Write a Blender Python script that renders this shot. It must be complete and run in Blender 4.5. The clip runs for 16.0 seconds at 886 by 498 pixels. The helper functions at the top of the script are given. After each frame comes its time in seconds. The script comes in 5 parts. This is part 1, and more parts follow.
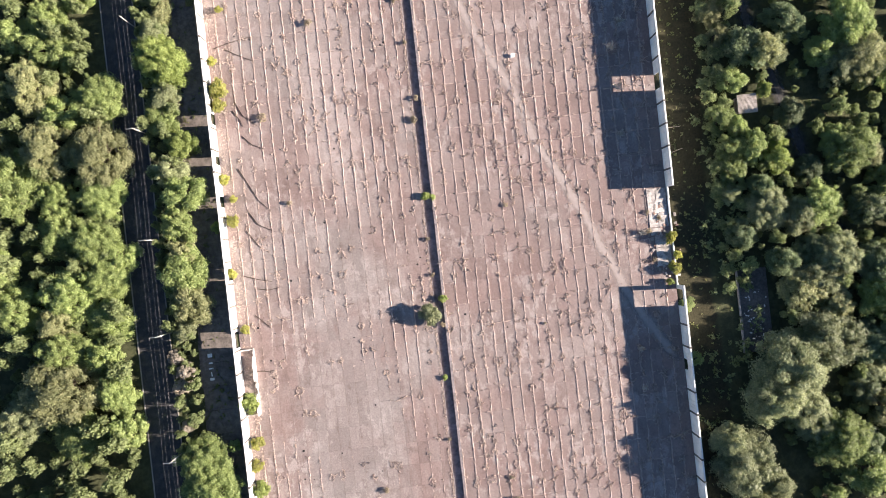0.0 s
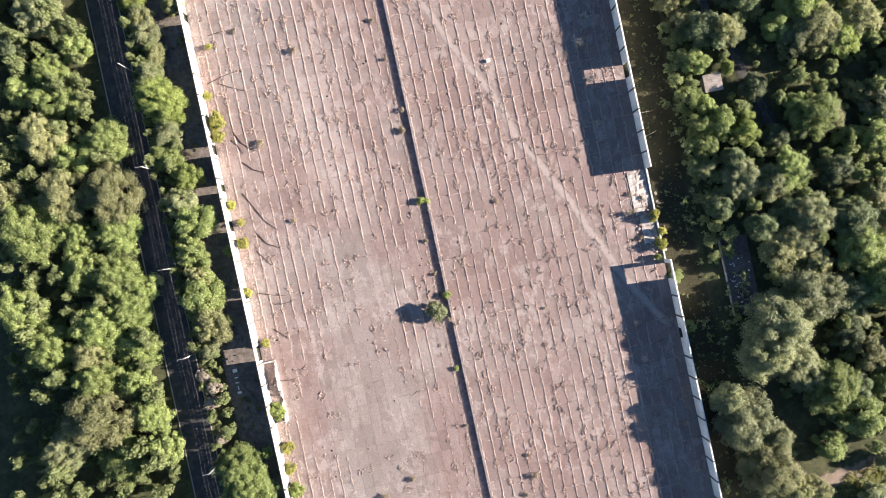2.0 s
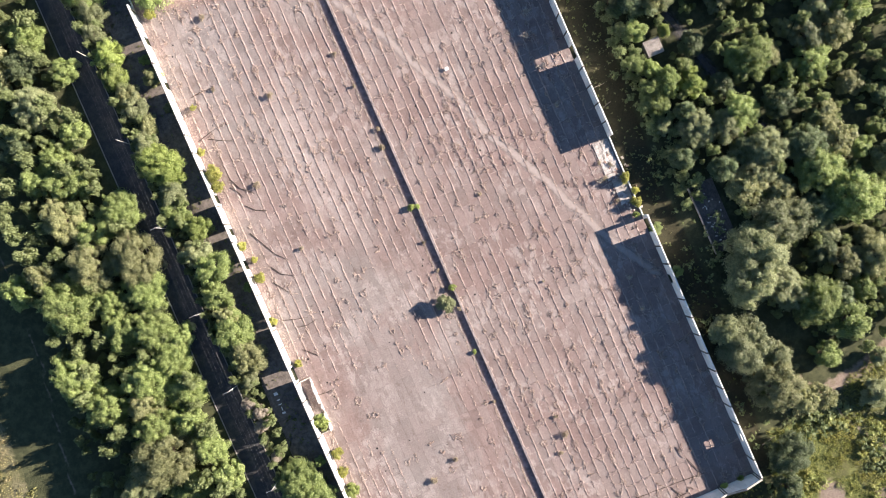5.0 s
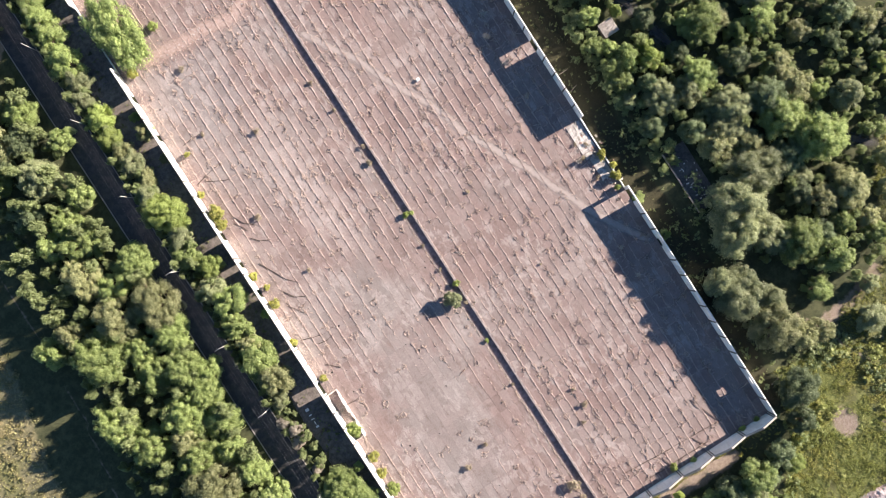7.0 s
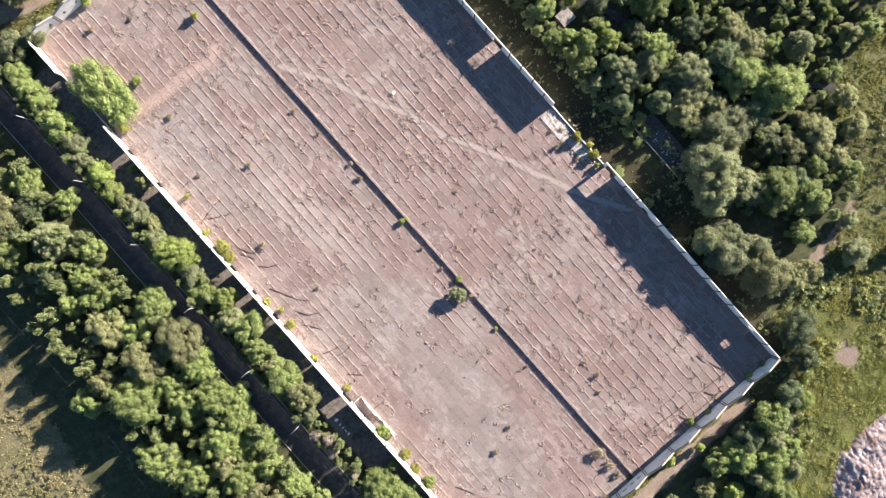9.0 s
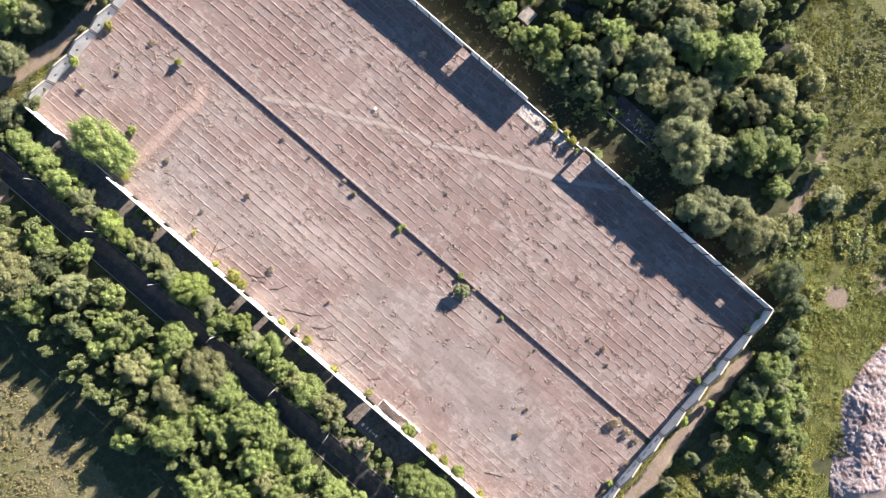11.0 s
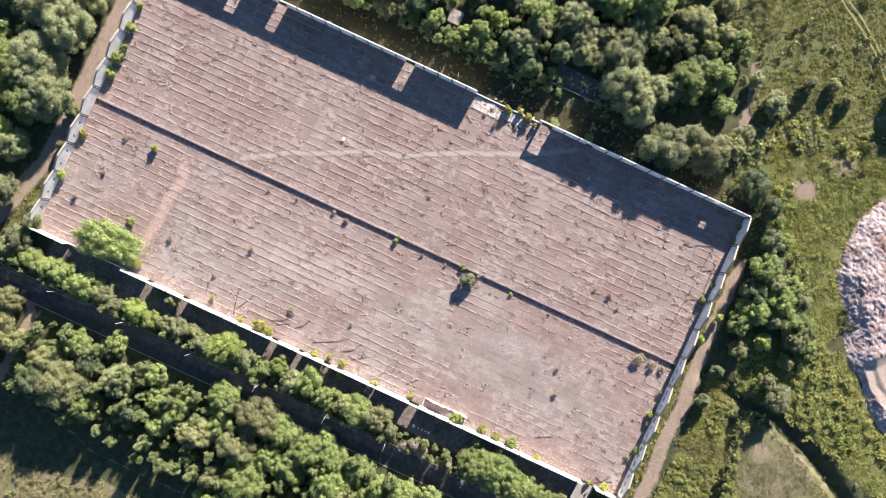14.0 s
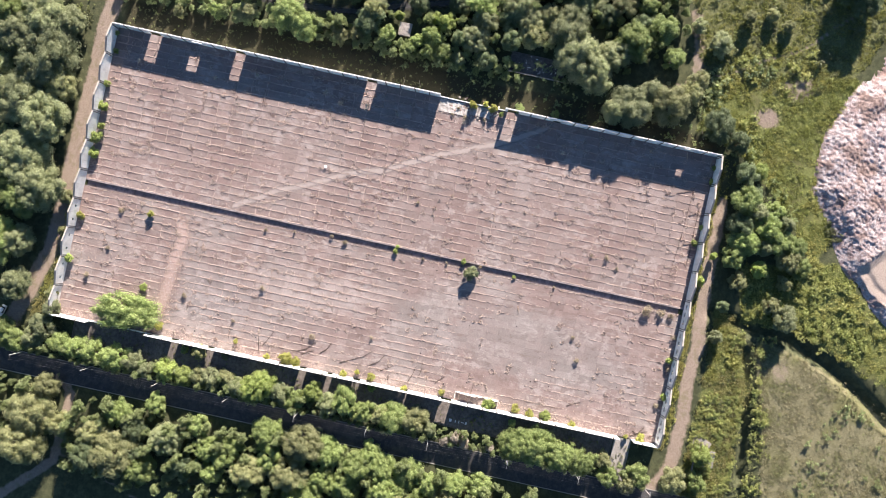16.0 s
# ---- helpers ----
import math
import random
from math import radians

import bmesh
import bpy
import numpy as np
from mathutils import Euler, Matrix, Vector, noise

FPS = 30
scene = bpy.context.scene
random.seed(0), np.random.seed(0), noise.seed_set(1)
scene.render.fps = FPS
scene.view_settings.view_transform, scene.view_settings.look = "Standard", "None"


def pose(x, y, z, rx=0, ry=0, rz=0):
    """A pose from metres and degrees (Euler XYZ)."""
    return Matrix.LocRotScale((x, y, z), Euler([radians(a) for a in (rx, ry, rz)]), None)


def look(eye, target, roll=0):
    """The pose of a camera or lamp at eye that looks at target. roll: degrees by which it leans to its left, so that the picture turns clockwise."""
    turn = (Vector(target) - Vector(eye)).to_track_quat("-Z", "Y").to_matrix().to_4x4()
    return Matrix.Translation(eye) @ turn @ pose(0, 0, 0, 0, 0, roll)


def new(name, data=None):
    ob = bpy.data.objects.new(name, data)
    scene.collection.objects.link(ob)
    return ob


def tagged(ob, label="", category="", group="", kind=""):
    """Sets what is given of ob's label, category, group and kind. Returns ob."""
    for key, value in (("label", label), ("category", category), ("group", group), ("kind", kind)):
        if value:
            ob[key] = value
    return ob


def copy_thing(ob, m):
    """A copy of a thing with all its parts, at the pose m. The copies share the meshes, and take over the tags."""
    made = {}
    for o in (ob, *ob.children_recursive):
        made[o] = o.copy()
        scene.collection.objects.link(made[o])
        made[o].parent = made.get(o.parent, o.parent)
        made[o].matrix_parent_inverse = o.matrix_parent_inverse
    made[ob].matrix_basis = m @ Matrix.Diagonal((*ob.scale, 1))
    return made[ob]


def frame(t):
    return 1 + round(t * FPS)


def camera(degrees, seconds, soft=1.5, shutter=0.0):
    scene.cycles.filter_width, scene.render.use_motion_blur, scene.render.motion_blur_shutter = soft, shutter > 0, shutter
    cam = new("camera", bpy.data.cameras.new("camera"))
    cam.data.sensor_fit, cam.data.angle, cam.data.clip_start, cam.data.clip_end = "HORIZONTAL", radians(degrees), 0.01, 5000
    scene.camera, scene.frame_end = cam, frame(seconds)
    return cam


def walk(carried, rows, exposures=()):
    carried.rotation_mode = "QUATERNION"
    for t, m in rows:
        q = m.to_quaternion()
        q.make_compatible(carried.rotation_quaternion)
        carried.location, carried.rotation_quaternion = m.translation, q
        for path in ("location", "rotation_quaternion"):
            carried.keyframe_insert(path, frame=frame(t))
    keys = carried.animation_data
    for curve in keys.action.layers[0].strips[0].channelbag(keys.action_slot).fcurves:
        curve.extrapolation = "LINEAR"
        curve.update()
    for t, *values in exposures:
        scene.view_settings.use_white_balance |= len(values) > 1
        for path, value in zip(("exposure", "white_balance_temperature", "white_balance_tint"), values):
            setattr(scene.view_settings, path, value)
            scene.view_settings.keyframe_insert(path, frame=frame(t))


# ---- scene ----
EXPOSURES = [(0.0, 2.0, 6540, 11), (9.0, 2.0, 6430, 10), (16.0, 2.0, 6300, 10)]
cam = camera(65.94, 16.0, 0.55)
ROWS = [
    (0, 0.178, 15.694, 161.137, -6.253, -0.267, -0.572),
    (0.5, 0.238, 15.984, 163.702, -7.950, -0.358, -0.546),
    (1, 0.439, 16.197, 166.280, -9.606, -0.428, -0.523),
    (1.5, 0.700, 16.354, 168.835, -11.042, -0.481, -0.481),
    (2, 0.993, 16.437, 171.369, -12.211, -0.534, -0.424),
    (2.5, 1.323, 16.407, 173.916, -13.375, -0.586, -0.363),
    (3, 1.673, 16.318, 176.428, -14.698, -0.626, -0.290),
    (3.5, 2.050, 16.214, 178.986, -16.867, -0.643, -0.216),
    (4, 2.400, 16.060, 181.513, -19.000, -0.651, -0.141),
    (6.5, 3.915, 14.879, 193.929, -30.821, -0.531, 0.162),
    (7, 4.058, 14.569, 196.421, -32.862, -0.487, 0.207),
    (7.5, 4.201, 14.266, 198.896, -34.859, -0.434, 0.239),
    (8, 4.260, 13.967, 201.306, -36.820, -0.381, 0.273),
    (8.5, 4.278, 13.620, 203.658, -39.039, -0.339, 0.278),
    (9, 4.246, 13.272, 206.053, -41.486, -0.282, 0.280),
    (11.5, 3.576, 11.792, 219.183, -51.183, 0.114, 0.279),
    (12, 3.364, 11.523, 221.767, -53.496, 0.170, 0.266),
    (12.5, 3.151, 11.287, 224.365, -56.128, 0.212, 0.254),
    (13, 2.950, 11.068, 226.981, -58.798, 0.239, 0.247),
    (13.5, 2.788, 10.865, 229.562, -61.746, 0.248, 0.238),
    (14, 2.673, 10.687, 232.159, -65.218, 0.235, 0.226),
    (14.5, 2.654, 10.547, 234.727, -68.634, 0.201, 0.215),
    (15, 2.759, 10.464, 237.312, -72.000, 0.155, 0.219),
    (15.5, 3.005, 10.426, 239.875, -75.310, 0.075, 0.217),
    (16, 3.459, 10.453, 242.484, -77.668, -0.010, 0.212),
]
walk(cam, [(t, pose(x, y, z, 0, 0, turn) @ pose(0, 0, 0, tilt, 0, 0) @ pose(0, 0, 0, 0, lean, 0))
           for t, x, y, z, turn, tilt, lean in ROWS], EXPOSURES)
rnd = random.Random(7)

# ---- light: low morning sun from the +x side, clear sky ----
SUN_UP, SUN_ROUND = radians(18.8), radians(94.0)
sky = bpy.data.worlds.new("sky")
scene.world = sky
sky.use_nodes = True
bg = sky.node_tree.nodes["Background"]
tex = sky.node_tree.nodes.new("ShaderNodeTexSky")
tex.sky_type, tex.sun_disc = "NISHITA", False
tex.sun_elevation, tex.sun_rotation = SUN_UP, SUN_ROUND
tex.air_density, tex.dust_density, tex.ozone_density = 1.0, 0.2, 4.0
sky.node_tree.links.new(tex.outputs["Color"], bg.inputs["Color"])
bg.inputs["Strength"].default_value = 0.041
sun = new("sun", bpy.data.lights.new("sun", "SUN"))
sun.data.energy, sun.data.angle, sun.data.color = 5.0, radians(0.6), (1.0, 0.87, 0.755)
to_sun = Vector((math.sin(SUN_ROUND) * math.cos(SUN_UP), math.cos(SUN_ROUND) * math.cos(SUN_UP), math.sin(SUN_UP)))
sun.matrix_world = look(to_sun * 300, (0, 0, 0))


# ---- materials ----
class Nodes:
    """A short way of writing node materials."""

    def __init__(self, name, rough=0.9, spec=0.3):
        self.mat = bpy.data.materials.new(name)
        self.mat.use_nodes = True
        self.tree = self.mat.node_tree
        self.bsdf = self.tree.nodes["Principled BSDF"]
        self.out = self.tree.nodes["Material Output"]
        self.bsdf.inputs["Roughness"].default_value = rough
        self.bsdf.inputs["Specular IOR Level"].default_value = spec
        self.pos = self.node("ShaderNodeNewGeometry").outputs["Position"]

    def node(self, kind):
        return self.tree.nodes.new(kind)

    def put(self, socket, value):
        if hasattr(value, "is_linked"):
            self.tree.links.new(value, socket)
        elif isinstance(value, tuple) and len(value) == 3 and socket.type == "RGBA":
            socket.default_value = (*value, 1)
        else:
            socket.default_value = value

    def noise(self, scale, detail=4, rough=0.6, vector=None, colour=False):
        n = self.node("ShaderNodeTexNoise")
        self.put(n.inputs["Vector"], vector or self.pos)
        self.put(n.inputs["Scale"], scale), self.put(n.inputs["Detail"], detail), self.put(n.inputs["Roughness"], rough)
        return n.outputs["Color" if colour else "Fac"]

    def stretch(self, x, y, z):
        n = self.node("ShaderNodeMapping")
        self.put(n.inputs["Vector"], self.pos)
        n.inputs["Scale"].default_value = (x, y, z)
        return n.outputs["Vector"]

    def ramp(self, value, low, high, a=0.0, b=1.0):
        n = self.node("ShaderNodeMapRange")
        n.interpolation_type = "SMOOTHSTEP"
        self.put(n.inputs["Value"], value)
        for key, v in (("From Min", low), ("From Max", high), ("To Min", a), ("To Max", b)):
            n.inputs[key].default_value = v
        return n.outputs["Result"]

    def maths(self, op, a, b=0.0):
        n = self.node("ShaderNodeMath")
        n.operation = op
        self.put(n.inputs[0], a), self.put(n.inputs[1], b)
        return n.outputs[0]

    def mix(self, fac, a, b, mode="MIX"):
        n = self.node("ShaderNodeMix")
        n.data_type, n.blend_type = "RGBA", mode
        self.put(n.inputs["Factor"], fac), self.put(n.inputs["A"], a), self.put(n.inputs["B"], b)
        return n.outputs["Result"]

    def shade(self, colour, value):
        """colour times a grey value"""
        n = self.node("ShaderNodeVectorMath")
        n.operation = "SCALE"
        self.put(n.inputs[0], colour if hasattr(colour, "is_linked") else tuple(colour))
        self.put(n.inputs["Scale"], value)
        return n.outputs[0]

    def attribute(self, name):
        n = self.node("ShaderNodeAttribute")
        n.attribute_name = name
        return n.outputs["Fac"]

    def island(self):
        return self.node("ShaderNodeNewGeometry").outputs["Random Per Island"]

    def piece(self):
        return self.node("ShaderNodeObjectInfo").outputs["Random"]

    def bump(self, height, strength=0.5, distance=0.05):
        n = self.node("ShaderNodeBump")
        self.put(n.inputs["Height"], height)
        n.inputs["Strength"].default_value, n.inputs["Distance"].default_value = strength, distance
        self.tree.links.new(n.outputs["Normal"], self.bsdf.inputs["Normal"])

    def colour(self, value):
        self.put(self.bsdf.inputs["Base Color"], value)
        return self


def concrete_floor(name, joined):
    n = Nodes(name, 0.85)
    big = n.ramp(n.noise(0.04, 5, 0.6), 0.42, 0.62)
    base = n.mix(big, (0.235, 0.172, 0.158), (0.262, 0.225, 0.212))
    streak = n.ramp(n.noise(1.0, 6, 0.7, n.stretch(0.5, 0.12, 1)), 0.45, 0.7)
    base = n.mix(n.maths("MULTIPLY", streak, 0.6), base, (0.34, 0.28, 0.26))
    dirt = n.ramp(n.noise(0.2, 8, 0.72), 0.5, 0.7)
    base = n.mix(n.maths("MULTIPLY", dirt, 0.65), base, (0.155, 0.112, 0.1))
    pale = n.ramp(n.noise(0.55, 8, 0.75), 0.58, 0.72)
    base = n.mix(n.maths("MULTIPLY", pale, 0.5), base, (0.4, 0.33, 0.3))
    for centre, half, tone, most in (((-24, -28), (15, 42), (0.255, 0.225, 0.215), 0.55), ((-21, 52), (9, 30), (0.37, 0.31, 0.29), 0.6), ((-30, 88), (12, 16), (0.25, 0.225, 0.22), 0.5), ((20, 66), (10, 16), (0.33, 0.275, 0.255), 0.5)):
        m = n.node("ShaderNodeMapping")
        n.put(m.inputs["Vector"], n.pos)
        m.inputs["Location"].default_value = (-centre[0] / half[0], -centre[1] / half[1], 0)
        m.inputs["Scale"].default_value = (1 / half[0], 1 / half[1], 0)
        far = n.node("ShaderNodeVectorMath")
        far.operation = "LENGTH"
        n.put(far.inputs[0], m.outputs[0])
        edge = n.maths("ADD", far.outputs["Value"], n.maths("MULTIPLY", n.maths("SUBTRACT", n.noise(0.25, 6, 0.7, n.stretch(1.5, 0.5, 1)), 0.5), 1.6))
        base = n.mix(n.ramp(edge, 0.55, 1.0, most, 0.0), base, tone)
    where = n.node("ShaderNodeSeparateXYZ")
    n.put(where.inputs[0], n.pos)
    base = n.mix(n.ramp(where.outputs[0], -0.5, 0.5, 0.0, 0.4), base, (0.215, 0.15, 0.138))
    grime = n.ramp(n.noise(0.75, 7, 0.75), 0.55, 0.68)
    base = n.mix(n.maths("MULTIPLY", grime, 0.5), base, (0.15, 0.115, 0.105))
    own = n.island() if joined else n.piece()
    base = n.shade(base, n.ramp(own, 0, 1, 0.87, 1.04))
    other = n.maths("FRACT", n.maths("MULTIPLY", own, 17.3))
    bloom = n.maths("MULTIPLY", n.ramp(n.noise(0.42, 7, 0.7, n.stretch(1.2, 0.7, 1)), 0.5, 0.56), n.ramp(n.noise(0.07, 4, 0.6), 0.44, 0.58))
    base = n.mix(n.maths("MULTIPLY", bloom, 0.55), base, (0.39, 0.34, 0.32))
    base = n.mix(n.ramp(other, 0.84, 0.88, 0.0, 0.2), base, (0.33, 0.29, 0.275))
    smudge = n.maths("MULTIPLY", n.ramp(n.noise(0.6, 8, 0.75, n.stretch(1.0, 0.6, 1)), 0.53, 0.62), n.ramp(n.noise(0.11, 4, 0.6), 0.42, 0.56))
    base = n.mix(n.maths("MULTIPLY", smudge, 0.55), base, (0.14, 0.105, 0.097))
    base = n.shade(base, n.ramp(n.noise(2.4, 7, 0.8), 0.3, 0.7, 0.78, 1.19))
    n.bump(n.noise(4, 7, 0.75), 0.7, 0.06)
    return n.colour(base).mat


def leaf(name, dark, light, gloss=0.35, patch=None):
    n = Nodes(name, 0.55, gloss)
    own, tree = n.island(), n.piece()
    c = n.mix(own, dark, light)
    if patch:
        c = n.mix(n.ramp(n.noise(0.09, 6, 0.65), 0.46, 0.6), c, n.mix(own, *patch))
    c = n.shade(c, n.ramp(tree, 0, 1, 0.8, 1.2))
    n.colour(c)
    t = n.node("ShaderNodeBsdfTranslucent")
    n.put(t.inputs["Color"], n.shade(c, 1.35))
    m = n.node("ShaderNodeMixShader")
    m.inputs[0].default_value = 0.42
    n.tree.links.new(n.bsdf.outputs[0], m.inputs[1]), n.tree.links.new(t.outputs[0], m.inputs[2])
    n.tree.links.new(m.outputs[0], n.out.inputs["Surface"])
    return n.mat


def plain(name, colour, rough=0.8, vary=0.25, scale=3.0, metal=0.0):
    n = Nodes(name, rough)
    v = n.maths("MULTIPLY", n.ramp(n.noise(scale, 5, 0.7), 0.3, 0.7, 1 - vary, 1 + vary), n.ramp(n.noise(scale * 0.15, 3), 0.35, 0.65, 1 - vary / 2, 1 + vary / 2))
    n.bsdf.inputs["Metallic"].default_value = metal
    n.bump(n.noise(scale * 6, 3), 0.3, 0.02)
    return n.colour(n.shade(colour, v)).mat


def old_paint():
    n = Nodes("weathered_white_paint", 0.75)
    runs = n.ramp(n.noise(1.0, 6, 0.7, n.stretch(1.6, 1.6, 0.18)), 0.48, 0.75)
    c = n.mix(n.maths("MULTIPLY", runs, 0.45), (0.82, 0.81, 0.78), (0.45, 0.42, 0.38))
    chips = n.ramp(n.noise(2.2, 8, 0.75), 0.6, 0.68)
    c = n.mix(n.maths("MULTIPLY", chips, 0.7), c, (0.42, 0.34, 0.28))
    n.bump(n.noise(5, 5), 0.3, 0.02)
    return n.colour(n.shade(c, n.ramp(n.noise(0.25, 3), 0.35, 0.65, 0.88, 1.06))).mat


def ground_mat():
    n = Nodes("scrub_ground", 0.95, 0.15)
    wild = n.noise(0.35, 8, 0.75)
    fine = n.noise(2.2, 6, 0.75)

    def zone(name, low=0.35, high=0.65):
        v = n.maths("ADD", n.attribute(name), n.maths("MULTIPLY", n.maths("SUBTRACT", wild, 0.5), 0.9))
        return n.ramp(v, low, high)

    c = n.mix(n.ramp(wild, 0.4, 0.65), (0.05, 0.056, 0.03), (0.09, 0.095, 0.05))
    lawn = n.mix(n.ramp(fine, 0.35, 0.68), (0.085, 0.1, 0.032), (0.2, 0.215, 0.075))
    lawn = n.mix(n.ramp(n.noise(0.08, 6, 0.65), 0.5, 0.66, 0.0, 0.8), lawn, (0.1, 0.095, 0.045))
    lawn = n.mix(n.ramp(wild, 0.5, 0.66, 0.0, 0.7), lawn, (0.24, 0.235, 0.085))
    c = n.mix(zone("lawn"), c, lawn)
    olive = n.mix(n.ramp(fine, 0.35, 0.68), (0.085, 0.092, 0.04), (0.19, 0.192, 0.088))
    c = n.mix(zone("olive"), c, olive)
    dry = n.mix(n.ramp(fine, 0.35, 0.68), (0.125, 0.118, 0.066), (0.245, 0.222, 0.135))
    dry = n.mix(n.ramp(n.noise(0.06, 6, 0.6), 0.48, 0.62), dry, (0.14, 0.138, 0.066))
    dry = n.mix(n.ramp(wild, 0.5, 0.68, 0.0, 0.6), dry, (0.25, 0.225, 0.135))
    c = n.mix(zone("dry"), c, dry)
    # Strip outside the east wall: brown soil, with tree shade darkened into its colour.
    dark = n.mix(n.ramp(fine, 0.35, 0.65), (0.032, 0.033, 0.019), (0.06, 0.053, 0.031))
    c = n.mix(zone("shoulder_shade"), c, dark)
    dirt = n.mix(n.ramp(fine, 0.3, 0.7), (0.205, 0.155, 0.122), (0.31, 0.25, 0.205))
    dirt = n.mix(n.ramp(n.noise(0.28, 6, 0.7), 0.5, 0.66, 0.0, 0.6), dirt, (0.17, 0.15, 0.085))
    c = n.mix(zone("dirt"), c, dirt)
    n.bump(fine, 0.8, 0.2)
    return n.colour(c).mat


def soft_dust(name, a, b, strength):
    """dust that thins out towards the sides of its ribbon"""
    n = Nodes(name, 0.95, 0.1)
    n.colour(n.mix(n.ramp(n.noise(1.4, 6, 0.7), 0.35, 0.65), a, b))
    fade = n.maths("ADD", n.attribute("fade"), n.maths("MULTIPLY", n.maths("SUBTRACT", n.noise(0.9, 6, 0.7), 0.5), 0.8))
    m = n.node("ShaderNodeMixShader")
    n.put(m.inputs[0], n.ramp(fade, 0.1, 0.9, 0.0, strength))
    clear = n.node("ShaderNodeBsdfTransparent")
    n.tree.links.new(clear.outputs[0], m.inputs[1]), n.tree.links.new(n.bsdf.outputs[0], m.inputs[2])
    n.tree.links.new(m.outputs[0], n.out.inputs["Surface"])
    return n.mat


def asphalt_mat():
    n = Nodes("old_asphalt", 0.85)
    c = n.mix(n.ramp(n.noise(0.5, 6, 0.7), 0.4, 0.65), (0.05, 0.05, 0.055), (0.085, 0.08, 0.078))
    n.bump(n.noise(20, 3), 0.3, 0.01)
    return n.colour(n.shade(c, n.ramp(n.noise(6, 5), 0.3, 0.7, 0.85, 1.15))).mat


def waste_mat():
    n = Nodes("pale_waste", 0.95, 0.1)
    tone = n.noise(0.45, 6, 0.7)
    c = n.mix(n.ramp(tone, 0.4, 0.6), (0.3, 0.225, 0.22), (0.46, 0.405, 0.41))
    c = n.mix(n.maths("MULTIPLY", n.ramp(n.noise(0.1, 5, 0.6), 0.52, 0.62), 0.8), c, (0.25, 0.175, 0.15))
    c = n.mix(n.attribute("sand"), c, (0.4, 0.325, 0.28))
    n.bump(n.noise(2.6, 6, 0.7), 0.8, 0.25)
    return n.colour(n.shade(c, n.ramp(n.noise(1.8, 7, 0.8), 0.3, 0.7, 0.75, 1.15))).mat


SLAB, SLAB_JOINED = concrete_floor("worn_concrete", False), concrete_floor("worn_concrete_far", True)
BED = plain("joint_soil", (0.2, 0.15, 0.125), 0.95, 0.3, 2.0)
STRAW = Nodes("dry_straw", 0.85, 0.2)
STRAW.colour(STRAW.mix(STRAW.island(), (0.36, 0.28, 0.245), (0.68, 0.57, 0.5)))
STRAW = STRAW.mat
PAINT = old_paint()
RIDGE_SOIL = plain("pale_joint_soil", (0.37, 0.287, 0.257), 0.95, 0.35, 3.0)
GRIMY = plain("grimy_plaster", (0.42, 0.385, 0.36), 0.9, 0.45, 0.9)
STAINED = plain("stained_concrete", (0.3, 0.27, 0.24), 0.9, 0.3, 1.2)
DARK_CONCRETE = plain("dark_concrete", (0.13, 0.115, 0.105), 0.9, 0.3, 1.5)
TRENCH_EDGE = plain("trench_edge_concrete", (0.25, 0.215, 0.215), 0.9, 0.3, 1.2)
TRENCH_SILT = plain("trench_silt", (0.2, 0.175, 0.18), 0.95, 0.35, 0.8)
GROUND = ground_mat()
ASPHALT = asphalt_mat()
APRON = plain("dirty_apron", (0.145, 0.125, 0.112), 0.9, 0.35, 0.8)
KERB = plain("kerb_concrete", (0.28, 0.26, 0.24), 0.9, 0.2, 2.0)
DUST = soft_dust("pale_dust", (0.36, 0.305, 0.285), (0.43, 0.365, 0.34), 0.85)
BRICK_DUST = soft_dust("brick_dust", (0.35, 0.25, 0.22), (0.48, 0.375, 0.335), 0.85)
FLAT_GRASS = soft_dust("flattened_grass", (0.24, 0.235, 0.1), (0.34, 0.32, 0.16), 0.8)
WASTE = waste_mat()
ASPHALT_SOFT = soft_dust("old_lane", (0.06, 0.06, 0.065), (0.1, 0.095, 0.09), 0.9)
BARK = plain("bark", (0.16, 0.125, 0.095), 0.9, 0.3, 4.0)
DEADWOOD = plain("charred_wood", (0.075, 0.055, 0.045), 0.9, 0.3, 4.0)
GREYWOOD = plain("bleached_wood", (0.3, 0.26, 0.22), 0.9, 0.3, 4.0)
BLEACHED = plain("bleached_twigs", (0.5, 0.45, 0.39), 0.9, 0.2, 4.0)
POLE = plain("pole_concrete", (0.42, 0.4, 0.37), 0.85, 0.15, 4.0)
STEEL = plain("galvanised_steel", (0.45, 0.46, 0.48), 0.4, 0.15, 5.0, 0.8)
WIRE = plain("wire", (0.22, 0.22, 0.23), 0.5, 0.1, 5.0, 0.5)
ROOFING = plain("fibre_cement_roof", (0.34, 0.3, 0.27), 0.9, 0.25, 1.5)
CAR_PAINT = plain("white_car_paint", (0.7, 0.7, 0.7), 0.25, 0.05, 2.0)
GLASS_DARK = plain("dark_glass", (0.02, 0.022, 0.025), 0.1, 0.1, 2.0)
TYRE = plain("tyre_rubber", (0.02, 0.02, 0.02), 0.8, 0.1, 6.0)
PALE_BRICK = plain("dusty_brick", (0.42, 0.3, 0.26), 0.9, 0.3, 5.0)
BRICK = plain("red_brick", (0.3, 0.2, 0.165), 0.9, 0.3, 5.0)
